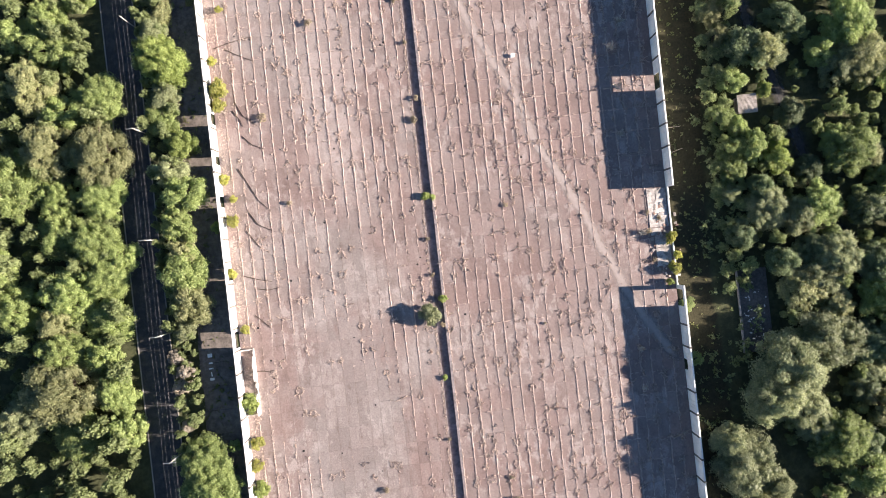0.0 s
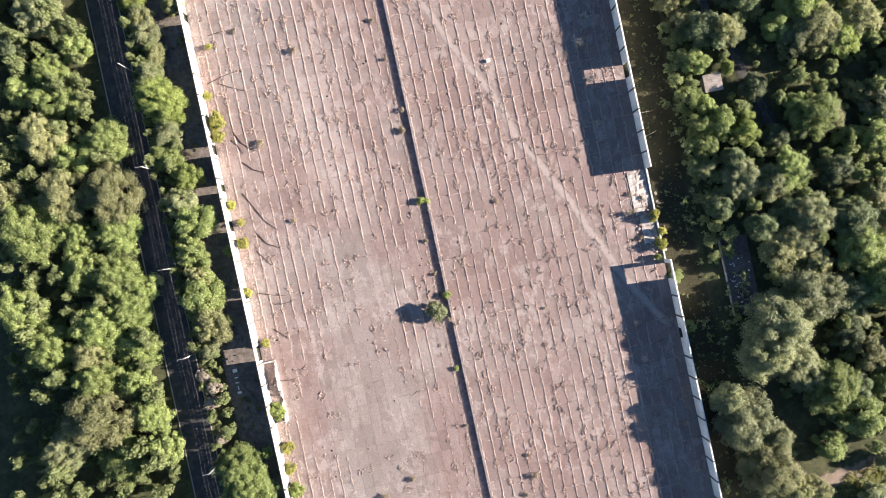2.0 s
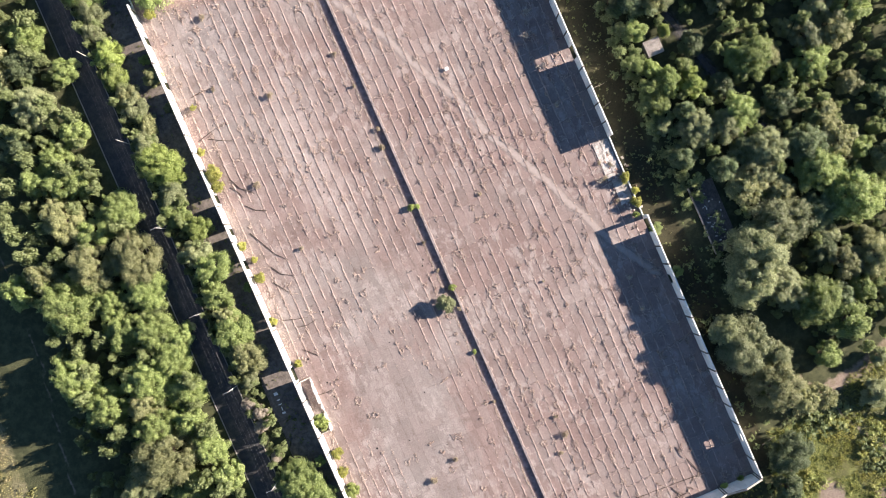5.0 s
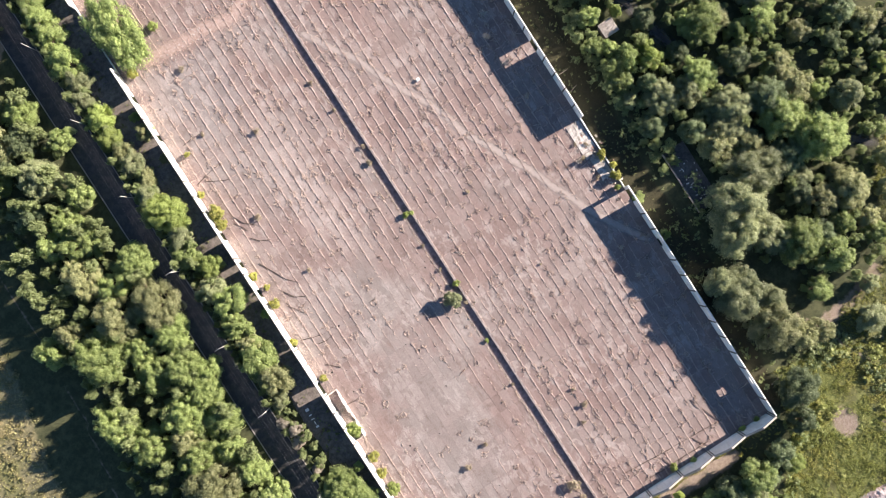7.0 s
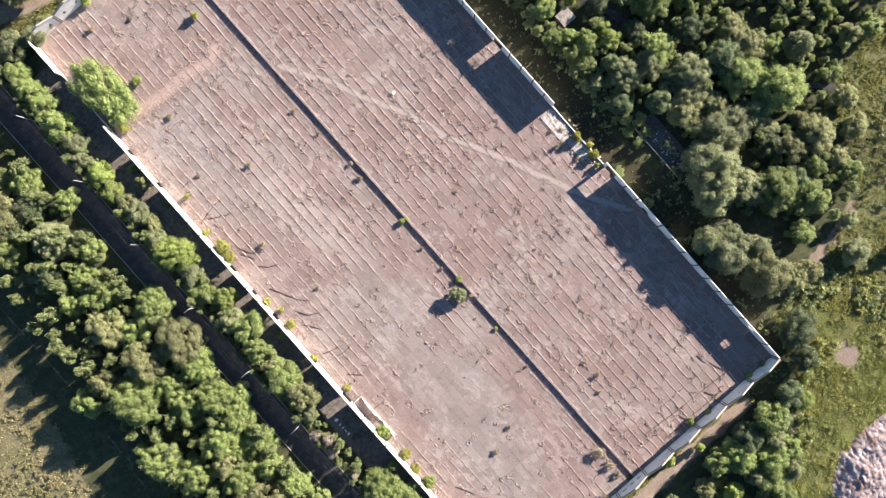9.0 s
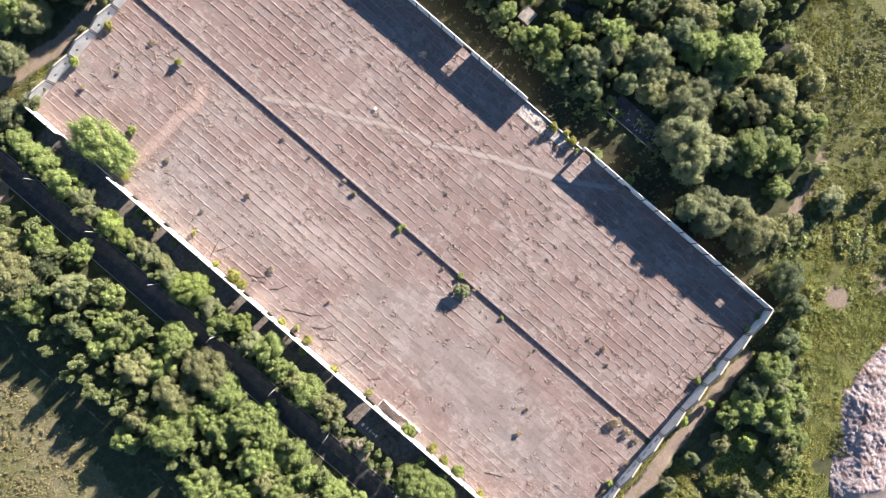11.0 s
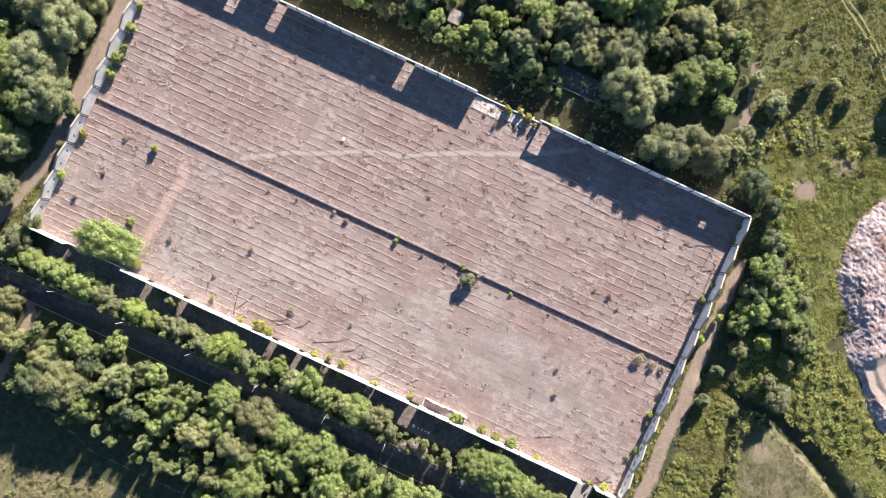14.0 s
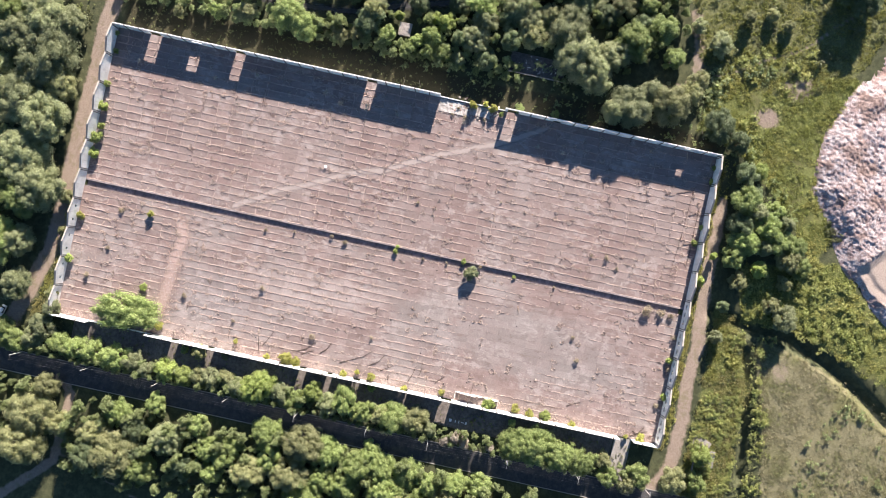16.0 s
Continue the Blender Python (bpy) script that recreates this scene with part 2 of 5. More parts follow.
LEAVES = [
    leaf("leaf_green", (0.155, 0.202, 0.0719), (0.364, 0.427, 0.168)),
    leaf("leaf_bright", (0.191, 0.245, 0.0719), (0.4, 0.461, 0.157)),
    leaf("leaf_olive", (0.187, 0.202, 0.0986), (0.364, 0.37, 0.191)),
    leaf("leaf_silver", (0.185, 0.21, 0.115), (0.345, 0.37, 0.205)),
    leaf("leaf_dark", (0.0955, 0.125, 0.0673), (0.218, 0.264, 0.137)),
    leaf("leaf_yellow", (0.25, 0.26, 0.06), (0.47, 0.465, 0.15)),
    leaf("leaf_withered", (0.22, 0.185, 0.13), (0.4, 0.345, 0.25)),
    leaf("leaf_bleached", (0.34, 0.3, 0.25), (0.58, 0.52, 0.45)),
]
WEED = leaf("meadow_weed", (0.0955, 0.108, 0.0522), (0.228, 0.235, 0.116), 0.3, ((0.137, 0.163, 0.058), (0.3, 0.331, 0.128)))
WEED_DRY = leaf("dry_meadow", (0.135, 0.13, 0.06), (0.265, 0.245, 0.13), 0.3, ((0.12, 0.13, 0.05), (0.24, 0.25, 0.095)))
WEED_TAWNY = leaf("tawny_weed", (0.2, 0.175, 0.095), (0.37, 0.325, 0.19), 0.3, ((0.15, 0.15, 0.07), (0.3, 0.29, 0.14)))
SCRUB = leaf("scrub_leaf", (0.2, 0.235, 0.075), (0.43, 0.46, 0.165), 0.3, ((0.25, 0.26, 0.08), (0.48, 0.475, 0.18)))


# ---- building helpers ----
def mesh_of(name, verts, faces, material, smooth=False):
    me = bpy.data.meshes.new(name)
    me.from_pydata(verts, [], faces)
    me.materials.append(material)
    if smooth:
        me.shade_smooth()
    return me


def finish(bm, name, material):
    me = bpy.data.meshes.new(name)
    bm.to_mesh(me)
    bm.free()
    me.materials.append(material)
    return me


def part(name, bm, material, parent, label=""):
    ob = new(name, finish(bm, name, material) if isinstance(bm, bmesh.types.BMesh) else bm)
    ob.parent = parent
    return tagged(ob, label)


def thing(name, at, label, category, group="", kind="", turn=0.0):
    ob = new(name)
    ob.matrix_basis = pose(*at, 0, 0, turn)
    ob.empty_display_size = 0.3
    return tagged(ob, label, category, group, kind)


def prism(bm, x0, x1, y0, y1, z0, za, zb, along="x"):
    """A box whose top slopes from za to zb along one axis."""
    top = {"x": (za, zb, zb, za), "y": (za, za, zb, zb)}[along]
    low = [bm.verts.new(p) for p in ((x0, y0, z0), (x1, y0, z0), (x1, y1, z0), (x0, y1, z0))]
    high = [bm.verts.new((v.co.x, v.co.y, h)) for v, h in zip(low, top)]
    bm.faces.new(low[::-1]), bm.faces.new(high)
    for i in range(4):
        j = (i + 1) % 4
        bm.faces.new((low[i], low[j], high[j], high[i]))


def block(bm, x0, x1, y0, y1, z0, z1):
    prism(bm, x0, x1, y0, y1, z0, z1, z1)


def boxed(x0, x1, y0, y1, z0, z1, bevel=0.0):
    bm = bmesh.new()
    block(bm, x0, x1, y0, y1, z0, z1)
    if bevel:
        bmesh.ops.bevel(bm, geom=bm.edges[:], offset=bevel, segments=1, affect="EDGES")
    return bm


def tube(points, radii, sides=6):
    """A tapered tube along points, as a bmesh."""
    bm = bmesh.new()
    rings = []
    for i, p in enumerate(points):
        p = Vector(p)
        d = (Vector(points[min(i + 1, len(points) - 1)]) - Vector(points[max(i - 1, 0)])).normalized()
        a = d.cross(Vector((0.31, 0.77, 0.56))).normalized()
        b = d.cross(a)
        r = radii[i] if isinstance(radii, (list, tuple)) else radii
        rings.append([bm.verts.new(p + r * (math.cos(2 * math.pi * k / sides) * a + math.sin(2 * math.pi * k / sides) * b)) for k in range(sides)])
    for u, v in zip(rings, rings[1:]):
        for k in range(sides):
            bm.faces.new((u[k], u[(k + 1) % sides], v[(k + 1) % sides], v[k]))
    bm.faces.new(rings[0][::-1]), bm.faces.new(rings[-1])
    return bm


def near_line(x, y, pts):
    """Distance of grid points to a polyline."""
    best = np.full(np.shape(x), 1e9)
    for (ax, ay), (bx, by) in zip(pts, pts[1:]):
        dx, dy = bx - ax, by - ay
        u = np.clip(((x - ax) * dx + (y - ay) * dy) / (dx * dx + dy * dy + 1e-9), 0, 1)
        best = np.minimum(best, np.hypot(x - ax - u * dx, y - ay - u * dy))
    return best


def inside(x, y, pts):
    """Signed distance to a closed outline: positive inside."""
    d = near_line(x, y, pts + pts[:1])
    hit = np.zeros(np.shape(x), bool)
    for (ax, ay), (bx, by) in zip(pts, pts[1:] + pts[:1]):
        cross = ((ay > y) != (by > y)) & (x < (bx - ax) * (y - ay) / ((by - ay) or 1e-9) + ax)
        hit ^= cross
    return np.where(hit, d, -d)


dice = np.random.default_rng(5)


def blades(spots, each, wide):
    """Short bent blades round every spot (x, y, height, spread), as vertices of single triangles."""
    S = np.repeat(np.array(spots), each, axis=0)
    n = len(S)
    a = dice.uniform(0, 6.283, n)
    base = S[:, :2] + dice.normal(0, 1, (n, 2)) * S[:, 3:4]
    h = S[:, 2] * dice.uniform(0.3, 1.1, n)
    lean = h * dice.uniform(0.2, 1.1, n)
    w = wide * dice.uniform(0.6, 1.5, n)
    d = np.stack([np.cos(a), np.sin(a)], -1)
    side = np.stack([-d[:, 1], d[:, 0]], -1) * w[:, None]
    low = np.full((n, 1), -0.01)
    return np.stack([np.c_[base - side, low], np.c_[base + side, low], np.c_[base + d * lean[:, None], h]], 1).reshape(-1, 3)


def triangles(name, points, material):
    """One mesh of loose triangles."""
    me = bpy.data.meshes.new(name)
    n = len(points)
    me.vertices.add(n), me.loops.add(n), me.polygons.add(n // 3)
    me.vertices.foreach_set("co", points.astype(np.float32).ravel())
    me.loops.foreach_set("vertex_index", np.arange(n, dtype=np.int32))
    me.polygons.foreach_set("loop_start", np.arange(0, n, 3, dtype=np.int32))
    me.update(calc_edges=True)
    me.materials.append(material)
    return me


# ---- the yard's plan ----
WEST, EAST, SOUTH, NORTH = -48.3, 55.7, -76.6, 140.8
BAY = (EAST - WEST) / 10
EAVE, RIDGE = 4.7, 6.3
THICK = 0.35
TRENCH = (-1.62, 0.3)

# ---- ground: one sheet to the horizon, with worn tracks, meadow and a ditch in it ----
TRACK_NORTH = [(84, 138), (66, 144), (54.5, 145.6), (40, 145.3), (23.5, 146.1), (4.8, 146.7), (-11.6, 146.6), (-26.2, 147.4), (-40.7, 151.9), (-53, 155.8), (-66, 159)]
TRACK_SOUTH = [(40, -81.8), (25, -82), (10.4, -82.3), (-2, -83.3), (-10.6, -84.4), (-21.7, -83.3), (-36, -84.6), (-55.8, -83.8), (-65, -78.7)]
DITCH = [(1.9, -88), (-0.4, -92), (-0.8, -104), (-2.1, -116.7), (-6.8, -128), (-11, -137), (-15.6, -144), (-22.7, -154), (-34, -172)]
GULLY = [(-10, -101), (-22, -104.7), (-32, -105.7), (-44, -108), (-54, -108.7)]
TRAIL = [(70, -36), (73, -43), (78, -58), (83, -68.5), (86.5, -76.7), (91.6, -84.3), (95.3, -90.2), (98, -96.6), (102.8, -102.2), (109, -107.2), (120, -120)]
BARE_STRIP = [(104, -59), (93, -62.4), (87, -63.2), (80, -64)]
SIDE_PATH = [(-68, 136), (-75, 130), (-82, 130), (-100, 131), (-109, 140), (-116, 147), (-135, 160)]
FIELD_PATH = [(-92, 150), (-100, 120), (-110, 90), (-109, 60), (-111, 30), (-118, -10)]
MEADOW_NE = [(150, -20), (128, -25), (117, -36), (113, -50), (107, -58), (98, -62), (90, -62), (84, -72), (80, -100), (92, -118), (140, -140), (220, -100), (220, -20)]
MEADOW_E = [(84, -70), (64, -68), (60, -84), (48, -98), (40, -106), (26, -118), (40, -126), (66, -112), (92, -122), (100, -90)]
MEADOW_SE = [(-4, -104), (-6, -114), (-9, -126), (-13, -137), (-18, -147), (-34, -175), (-110, -165), (-110, -124), (-60, -118)]
SCRUB_SE = [(20, -92), (0, -98), (2, -116), (-4, -132), (-9, -146), (-16, -172), (12, -172), (8, -150), (17, -138), (28, -128)]
FIELD_WEST = [(-124, 106), (-117, 82), (-119, 66), (-122, 46), (-128, 20), (-130, -60), (-240, -60), (-240, 150), (-128, 150)]
SCRUB_S = [(6, -88), (-20, -89), (-48, -89), (-66, -88), (-68, -106), (-44, -104), (-22, -106), (-4, -99)]
# Outline of the ground zone whose colour has tree shade painted in.
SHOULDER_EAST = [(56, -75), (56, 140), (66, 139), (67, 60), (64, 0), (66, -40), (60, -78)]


def steps():
    fine_x = np.arange(-150, 150.1, 1.5)
    fine_y = np.arange(-170, 190.1, 1.5)
    far = np.array([40, 120, 300, 700, 1500, 3200])
    return np.r_[-150 - far[::-1], fine_x, 150 + far], np.r_[-170 - far[::-1], fine_y, 190 + far]


gx, gy = steps()
X, Y = np.meshgrid(gx, gy)
rough = np.vectorize(lambda a, b: noise.noise((a * 0.05, b * 0.05, 0)) * 0.35 + noise.noise((a * 0.3, b * 0.3, 4)) * 0.12)(X, Y)
Z = -0.22 + rough * 0.5
yard = np.minimum(np.minimum(X - WEST, EAST - X), np.minimum(Y - SOUTH, NORTH - Y))
Z = np.where(yard > -3, -0.12, Z)
Z = np.where(np.abs(X + 68.2) < 6.5, -0.14, Z)
Z = np.where(yard > 1.5, -2.0, Z)
Z -= 2.6 * np.exp(-(near_line(X, Y, DITCH) / 2.6) ** 2) + 2.4 * np.exp(-(near_line(X, Y, GULLY) / 2.0) ** 2)
zones = {
    "dirt": np.maximum.reduce([
        np.clip(1.3 - near_line(X, Y, TRACK_NORTH) / 3.6, 0, 1), np.clip(1.05 - near_line(X, Y, TRACK_SOUTH) / 4.2, 0, 0.8),
        np.clip(0.8 - near_line(X, Y, TRAIL) / 1.6, 0, 0.7), np.clip(1.1 - near_line(X, Y, SIDE_PATH) / 2.6, 0, 1),
        np.clip(0.75 - near_line(X, Y, FIELD_PATH) / 1.6, 0, 0.5),
        np.clip(1.25 - np.hypot((X - 73) * 1.25, Y + 91) / 6, 0, 0.8), np.clip(1.0 - np.hypot(X - 86, (Y + 100) * 0.7) / 8, 0, 0.55),
        np.clip(0.95 - near_line(X, Y, BARE_STRIP) / 4, 0, 0.65), np.clip(0.8 - np.hypot((X + 14) * 0.6, (Y + 115)) / 7, 0, 0.5)]),
    "lawn": np.clip(0.5 + np.maximum.reduce([inside(X, Y, MEADOW_E), inside(X, Y, SCRUB_SE), inside(X, Y, SCRUB_S)]) / 6, 0, 1),
    "olive": np.clip(0.5 + inside(X, Y, MEADOW_NE) / 6, 0, 1),
    "dry": np.clip(0.5 + np.maximum(inside(X, Y, FIELD_WEST), inside(X, Y, MEADOW_SE)) / 6, 0, 0.85),
    "shoulder_shade": np.clip(0.5 + inside(X, Y, SHOULDER_EAST) / 5, 0, 1),
}
nx = len(gx)
verts = np.stack([X, Y, Z], -1).reshape(-1, 3).tolist()
faces = [(j * nx + i, j * nx + i + 1, (j + 1) * nx + i + 1, (j + 1) * nx + i) for j in range(len(gy) - 1) for i in range(nx - 1)]
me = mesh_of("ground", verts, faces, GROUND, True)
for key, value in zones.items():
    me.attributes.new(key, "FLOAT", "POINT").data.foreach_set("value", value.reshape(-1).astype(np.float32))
tagged(new("ground", me), "scrubby ground of grass, bare soil and worn tracks, tree shade painted in along the east wall", "ground", kind="structure")


def ribbon(name, pts, half, material, z, label, category, step=1.0, across=6):
    """A soft-edged strip that lies along a polyline."""
    pts = [Vector((*p, 0)) for p in pts]
    line = []
    for a, b in zip(pts, pts[1:]):
        n = max(1, int((b - a).length / step))
        line += [a.lerp(b, k / n) for k in range(n)]
    line.append(pts[-1])
    vs, fs, fade = [], [], []
    for i, p in enumerate(line):
        d = (line[min(i + 3, len(line) - 1)] - line[max(i - 3, 0)]).normalized()
        side = Vector((-d.y, d.x, 0))
        for k in range(across + 1):
            u = 2 * k / across - 1
            q = p + side * u * half + Vector((noise.noise(p * 0.12), noise.noise(p * 0.12 + Vector((9, 0, 0))), 0)) * 0.6
            vs.append((q.x, q.y, z))
            fade.append((1 - abs(u)) * min(1, i / 4, (len(line) - 1 - i) / 4 + 0.3))
    for i in range(len(line) - 1):
        for k in range(across):
            a = i * (across + 1) + k
            fs.append((a, a + 1, a + across + 2, a + across + 1))
    m = mesh_of(name, vs, fs, material)
    m.attributes.new("fade", "FLOAT", "POINT").data.foreach_set("value", fade)
    return tagged(new(name, m), label, category, kind="structure")


# road with low kerbs
bm = bmesh.new()
for y in range(-400, 500, 10):
    block(bm, -71.9, -64.6, y, y + 10, -0.3, -0.06)
tagged(new("road", finish(bm, "road", ASPHALT)), "dark worn asphalt two-lane road", "road", kind="structure")
for x in (-72.2, -64.6):
    bm = bmesh.new()
    for y in range(-400, 500, 2):
        block(bm, x + 0.02 * rnd.random(), x + 0.28, y + 0.01, y + 1.99, -0.3, 0.02 + 0.02 * rnd.random())
    tagged(new("kerb", finish(bm, "kerb", KERB)), "low grey concrete kerb along the asphalt road", "kerb", kind="structure")

# paved strip by the roadside wall
bm = bmesh.new()
for i in range(35):
    y = -62 + i * 5.6
    block(bm, -57.6 - 0.8 * rnd.random(), -48.9, y, y + 5.57, -0.3, -0.055 - 0.01 * rnd.random())
tagged(new("pavement", finish(bm, "pavement", APRON)), "dark stained concrete apron outside the wall", "pavement", kind="structure")

# ---- yard floor: soil bed, trench and concrete slabs ----
bm = bmesh.new()
block(bm, WEST, TRENCH[0] - 0.15, SOUTH, NORTH, -1.9, -0.09)
block(bm, TRENCH[1] + 0.62, EAST, SOUTH, NORTH, -1.9, -0.09)
tagged(new("subfloor", finish(bm, "subfloor", BED)), "brown soil bed under the concrete slabs", "floor", kind="structure")
trench = thing("trench", (0, 0, 0), "long open concrete drainage trench across the yard floor", "trench", kind="structure")
bm = bmesh.new()
y = SOUTH
while y < NORTH + 2:
    e = y + rnd.uniform(1.5, 4)
    block(bm, TRENCH[0] - 0.1, TRENCH[1] + 0.1, y, e, -1.6, -0.58 + rnd.uniform(-0.05, 0.05))
    y = e
part("trench_bed", bm, TRENCH_SILT, trench, "silted trench bed")
for x, wide, z in ((TRENCH[0] - 0.15, 0.15, 0.02), (TRENCH[1], 0.62, 0.1)):
    bm = bmesh.new()
    y = SOUTH
    while y < NORTH - 0.1:
        e = min(y + rnd.uniform(3, 7), NORTH)
        block(bm, x + rnd.uniform(0, 0.06), x + wide, y, e - 0.03, -1.55, z + rnd.uniform(-0.03, 0.02))
        y = e
    part("trench_wall", bm, TRENCH_EDGE, trench)


def soften(bm):
    bmesh.ops.bevel(bm, geom=[e for e in bm.edges if all(v.co.z > -0.05 for v in e.verts)], offset=0.02, segments=1, affect="EDGES")


# ---- walls ----
def run_wall(name, label, length, place, openings, top, broken=()):
    """A painted wall along its own x: openings are (from, to, low, high); top(u) gives the height; broken runs are left out."""
    holder = thing(name, (0, 0, 0), label, "wall", kind="structure")
    cuts = sorted({0.0, length, *[v for o in openings for v in o[:2]], *[v for b in broken for v in b], *np.arange(0, length, BAY / 8).tolist()})
    bm = bmesh.new()
    for a, b in zip(cuts, cuts[1:]):
        if b - a < 1e-4:
            continue
        m = (a + b) / 2
        if any(lo < m < hi for lo, hi in broken):
            ha = 0.5 + 0.5 * rnd.random()
            prism(bm, a, b, 0, THICK, -0.6, ha, 0.3 + 0.5 * rnd.random())
            continue
        spans = sorted((lo, hi) for u, v, lo, hi in openings if u < m < v)
        z = -0.6
        for lo, hi in spans:
            if lo > z + 0.05:
                block(bm, a, b, 0, THICK, z, lo)
            z = hi
        if z < top(m) - 0.1:
            prism(bm, a, b, 0, THICK, z, top(a + 1e-3), top(b - 1e-3))
    part("wall_body", bm, PAINT, holder)
    holder.matrix_basis = place
    return holder


def ragged(u, seed):
    return 0.12 * noise.noise((u * 0.7, seed, 0)) + 0.1 * noise.noise((u * 2.3, seed, 3))


def pilasters(holder, spots, height, label="dark stained concrete wall column"):
    for u in spots:
        part("pilaster", boxed(u - 0.2, u + 0.2, -0.14, THICK + 0.12, -0.5, height + rnd.uniform(-0.1, 0.25), 0.02), DARK_CONCRETE, holder, label)


# east wall, along +y from the south corner
E0 = SOUTH
east_open = [(124.8 - E0, 129.0 - E0, -0.6, 3.5), (109.8 - E0, 113.6 - E0, 1.6, 3.5), (94.4 - E0, 98.0 - E0, -0.6, 3.5), (46.6 - E0, 50.2 - E0, -0.6, 3.5),
             (-4.6 - E0, -0.6 - E0, -0.6, 3.7), (-19.8 - E0, -17.2 - E0, -0.6, 1.9), (-66.2 - E0, -64.0 - E0, 2.4, 3.3)]
place = Matrix.Translation((EAST, SOUTH, 0)) @ Matrix.Rotation(radians(90), 4, "Z") @ Matrix.Scale(-1, 4, (0, 1, 0))
wall_east = run_wall("wall_east", "long white-painted roofless factory wall, stained and part collapsed", NORTH - SOUTH, place, east_open,
                     lambda u: EAVE + ragged(u, 1.0), [(0.4 - E0, 23.6 - E0)])
pilasters(wall_east, [u for u in np.arange(0.2, NORTH - SOUTH, BAY / 2) if not 0.2 - E0 < u < 23.8 - E0 and not any(a - 0.3 < u < b_ + 0.3 for a, b_, *_ in east_open)], EAVE)

# west wall
west_open = [(96.0 - E0, 98.6 - E0, -0.6, 2.85), (83.0 - E0, 85.4 - E0, -0.6, 2.7), (49.4 - E0, 52.0 - E0, -0.6, 2.85), (40.0 - E0, 42.0 - E0, -0.6, 2.8),
             (30.0 - E0, 32.6 - E0, -0.6, 2.85), (12.8 - E0, 15.6 - E0, -0.6, 2.95), (-3.0 - E0, 0.8 - E0, -0.6, 3.0), (-68.0 - E0, -63.0 - E0, -0.6, 9)]
place = Matrix.Translation((WEST - THICK, SOUTH, 0)) @ Matrix.Rotation(radians(90), 4, "Z") @ Matrix.Scale(-1, 4, (0, 1, 0))
wall_west = run_wall("wall_west", "long sunlit white roadside wall of a roofless factory", NORTH - SOUTH, place, west_open,
                     lambda u: EAVE - 0.2 + ragged(u, 5.0), [(107.0 - E0, 128.0 - E0)])
pilasters(wall_west, [u for u in np.arange(0.2, NORTH - SOUTH, BAY / 2) if not 106 - E0 < u < 129 - E0 and not any(a - 0.3 < u < b_ + 0.3 for a, b_, *_ in west_open)], EAVE - 0.25)


def gable(u):
    s = (u / BAY) % 1.0
    return EAVE + (RIDGE - EAVE) * (1 - abs(2 * s - 1)) + 0.06 * noise.noise((u, 2, 7))


north_open = [(k * BAY + a, k * BAY + a + 0.8, 2.0, 3.1) for k in range(4) for a in (2.4, 7.2)]
place = Matrix.Translation((WEST, NORTH, 0))
wall_north = run_wall("wall_north", "white gabled end wall with small square windows", EAST - WEST, place, north_open, gable)
south_open = [(k * BAY + a, k * BAY + a + 1.5, 2.0, 3.1) for k in range(5) for a in (1.9, 4.7, 7.4)]
place = Matrix.Translation((WEST, SOUTH - THICK, 0))
wall_south = run_wall("wall_south", "shaded white gabled end wall with square window openings", EAST - WEST, place, south_open, gable)
for a, e, lo, hi in south_open:
    bm = bmesh.new()
    for q in ((a, a + 0.14, lo, hi), (e - 0.14, e, lo, hi), (a + 0.14, e - 0.14, lo, lo + 0.14), (a + 0.14, e - 0.14, hi - 0.14, hi)):
        block(bm, q[0], q[1], THICK - 0.1, THICK + 0.06, q[2], q[3])
    part("window_frame", bm, KERB, wall_south, "grey concrete window surround")
for holder in (wall_north, wall_south):
    for k in range(11):
        u = min(max(k * BAY, 0.3), EAST - WEST - 0.3)
        for off in (-0.32, 0.32):
            if 0 < u + off < EAST - WEST:
                part("pilaster", boxed(u + off - 0.13, u + off + 0.13, -0.16, THICK + 0.16, -0.5, EAVE + 0.05, 0.02), DARK_CONCRETE, holder, "dark concrete column at a gable valley")
    for k in range(10):
        for s in (0, 1):
            bm = bmesh.new()
            a, b = k * BAY + s * BAY / 2, k * BAY + (s + 1) * BAY / 2
            prism(bm, a, b, -0.1, THICK + 0.1, 0, 0, 0)
            for n_, v in enumerate(bm.verts):
                h = EAVE + (RIDGE - EAVE) * (1 - abs(2 * ((v.co.x / BAY - k)) - 1))
                v.co.z = h + (0.2 if n_ >= 4 else 0.04)
            part("coping", bm, KERB, holder, "grey sloping coping")

# low inner wall of a vanished porch by the west wall
porch = thing("porch_wall", (WEST + 3.0, -19.2, 0), "low broken white remains of a porch wall inside the yard", "wall")
heights = [2.3, 2.5, 2.1, 0.5, 1.9, 2.2, 0.35, 0.3, 1.6, 0.6, 2.4, 2.5, 2.3, 2.2, 2.4, 2.5, 2.0, 0.8, 1.2, 0.4]
for i, (ha, hb) in enumerate(zip(heights, heights[1:])):
    bm = bmesh.new()
    prism(bm, 0.04 * noise.noise((i, 1, 0)), 0.26 + 0.05 * noise.noise((i, 5, 0)), i * 0.82, i * 0.82 + 0.82, -0.1, ha, 0.5 * (ha + hb), "y")
    part("wall_stub", bm, GRIMY if i % 3 == 0 else PAINT, porch)
for y, h in ((0.0, 1.4), (15.3, 1.9)):
    bm = bmesh.new()
    prism(bm, -2.95, -0.06, y, y + 0.26, -0.1, h, 0.5 * h)
    part("return_wall", bm, GRIMY, porch)
part("beam", boxed(-2.6, 0.1, 9.2, 9.4, 0.0, 0.22, 0.02), STAINED, porch, "fallen concrete beam")

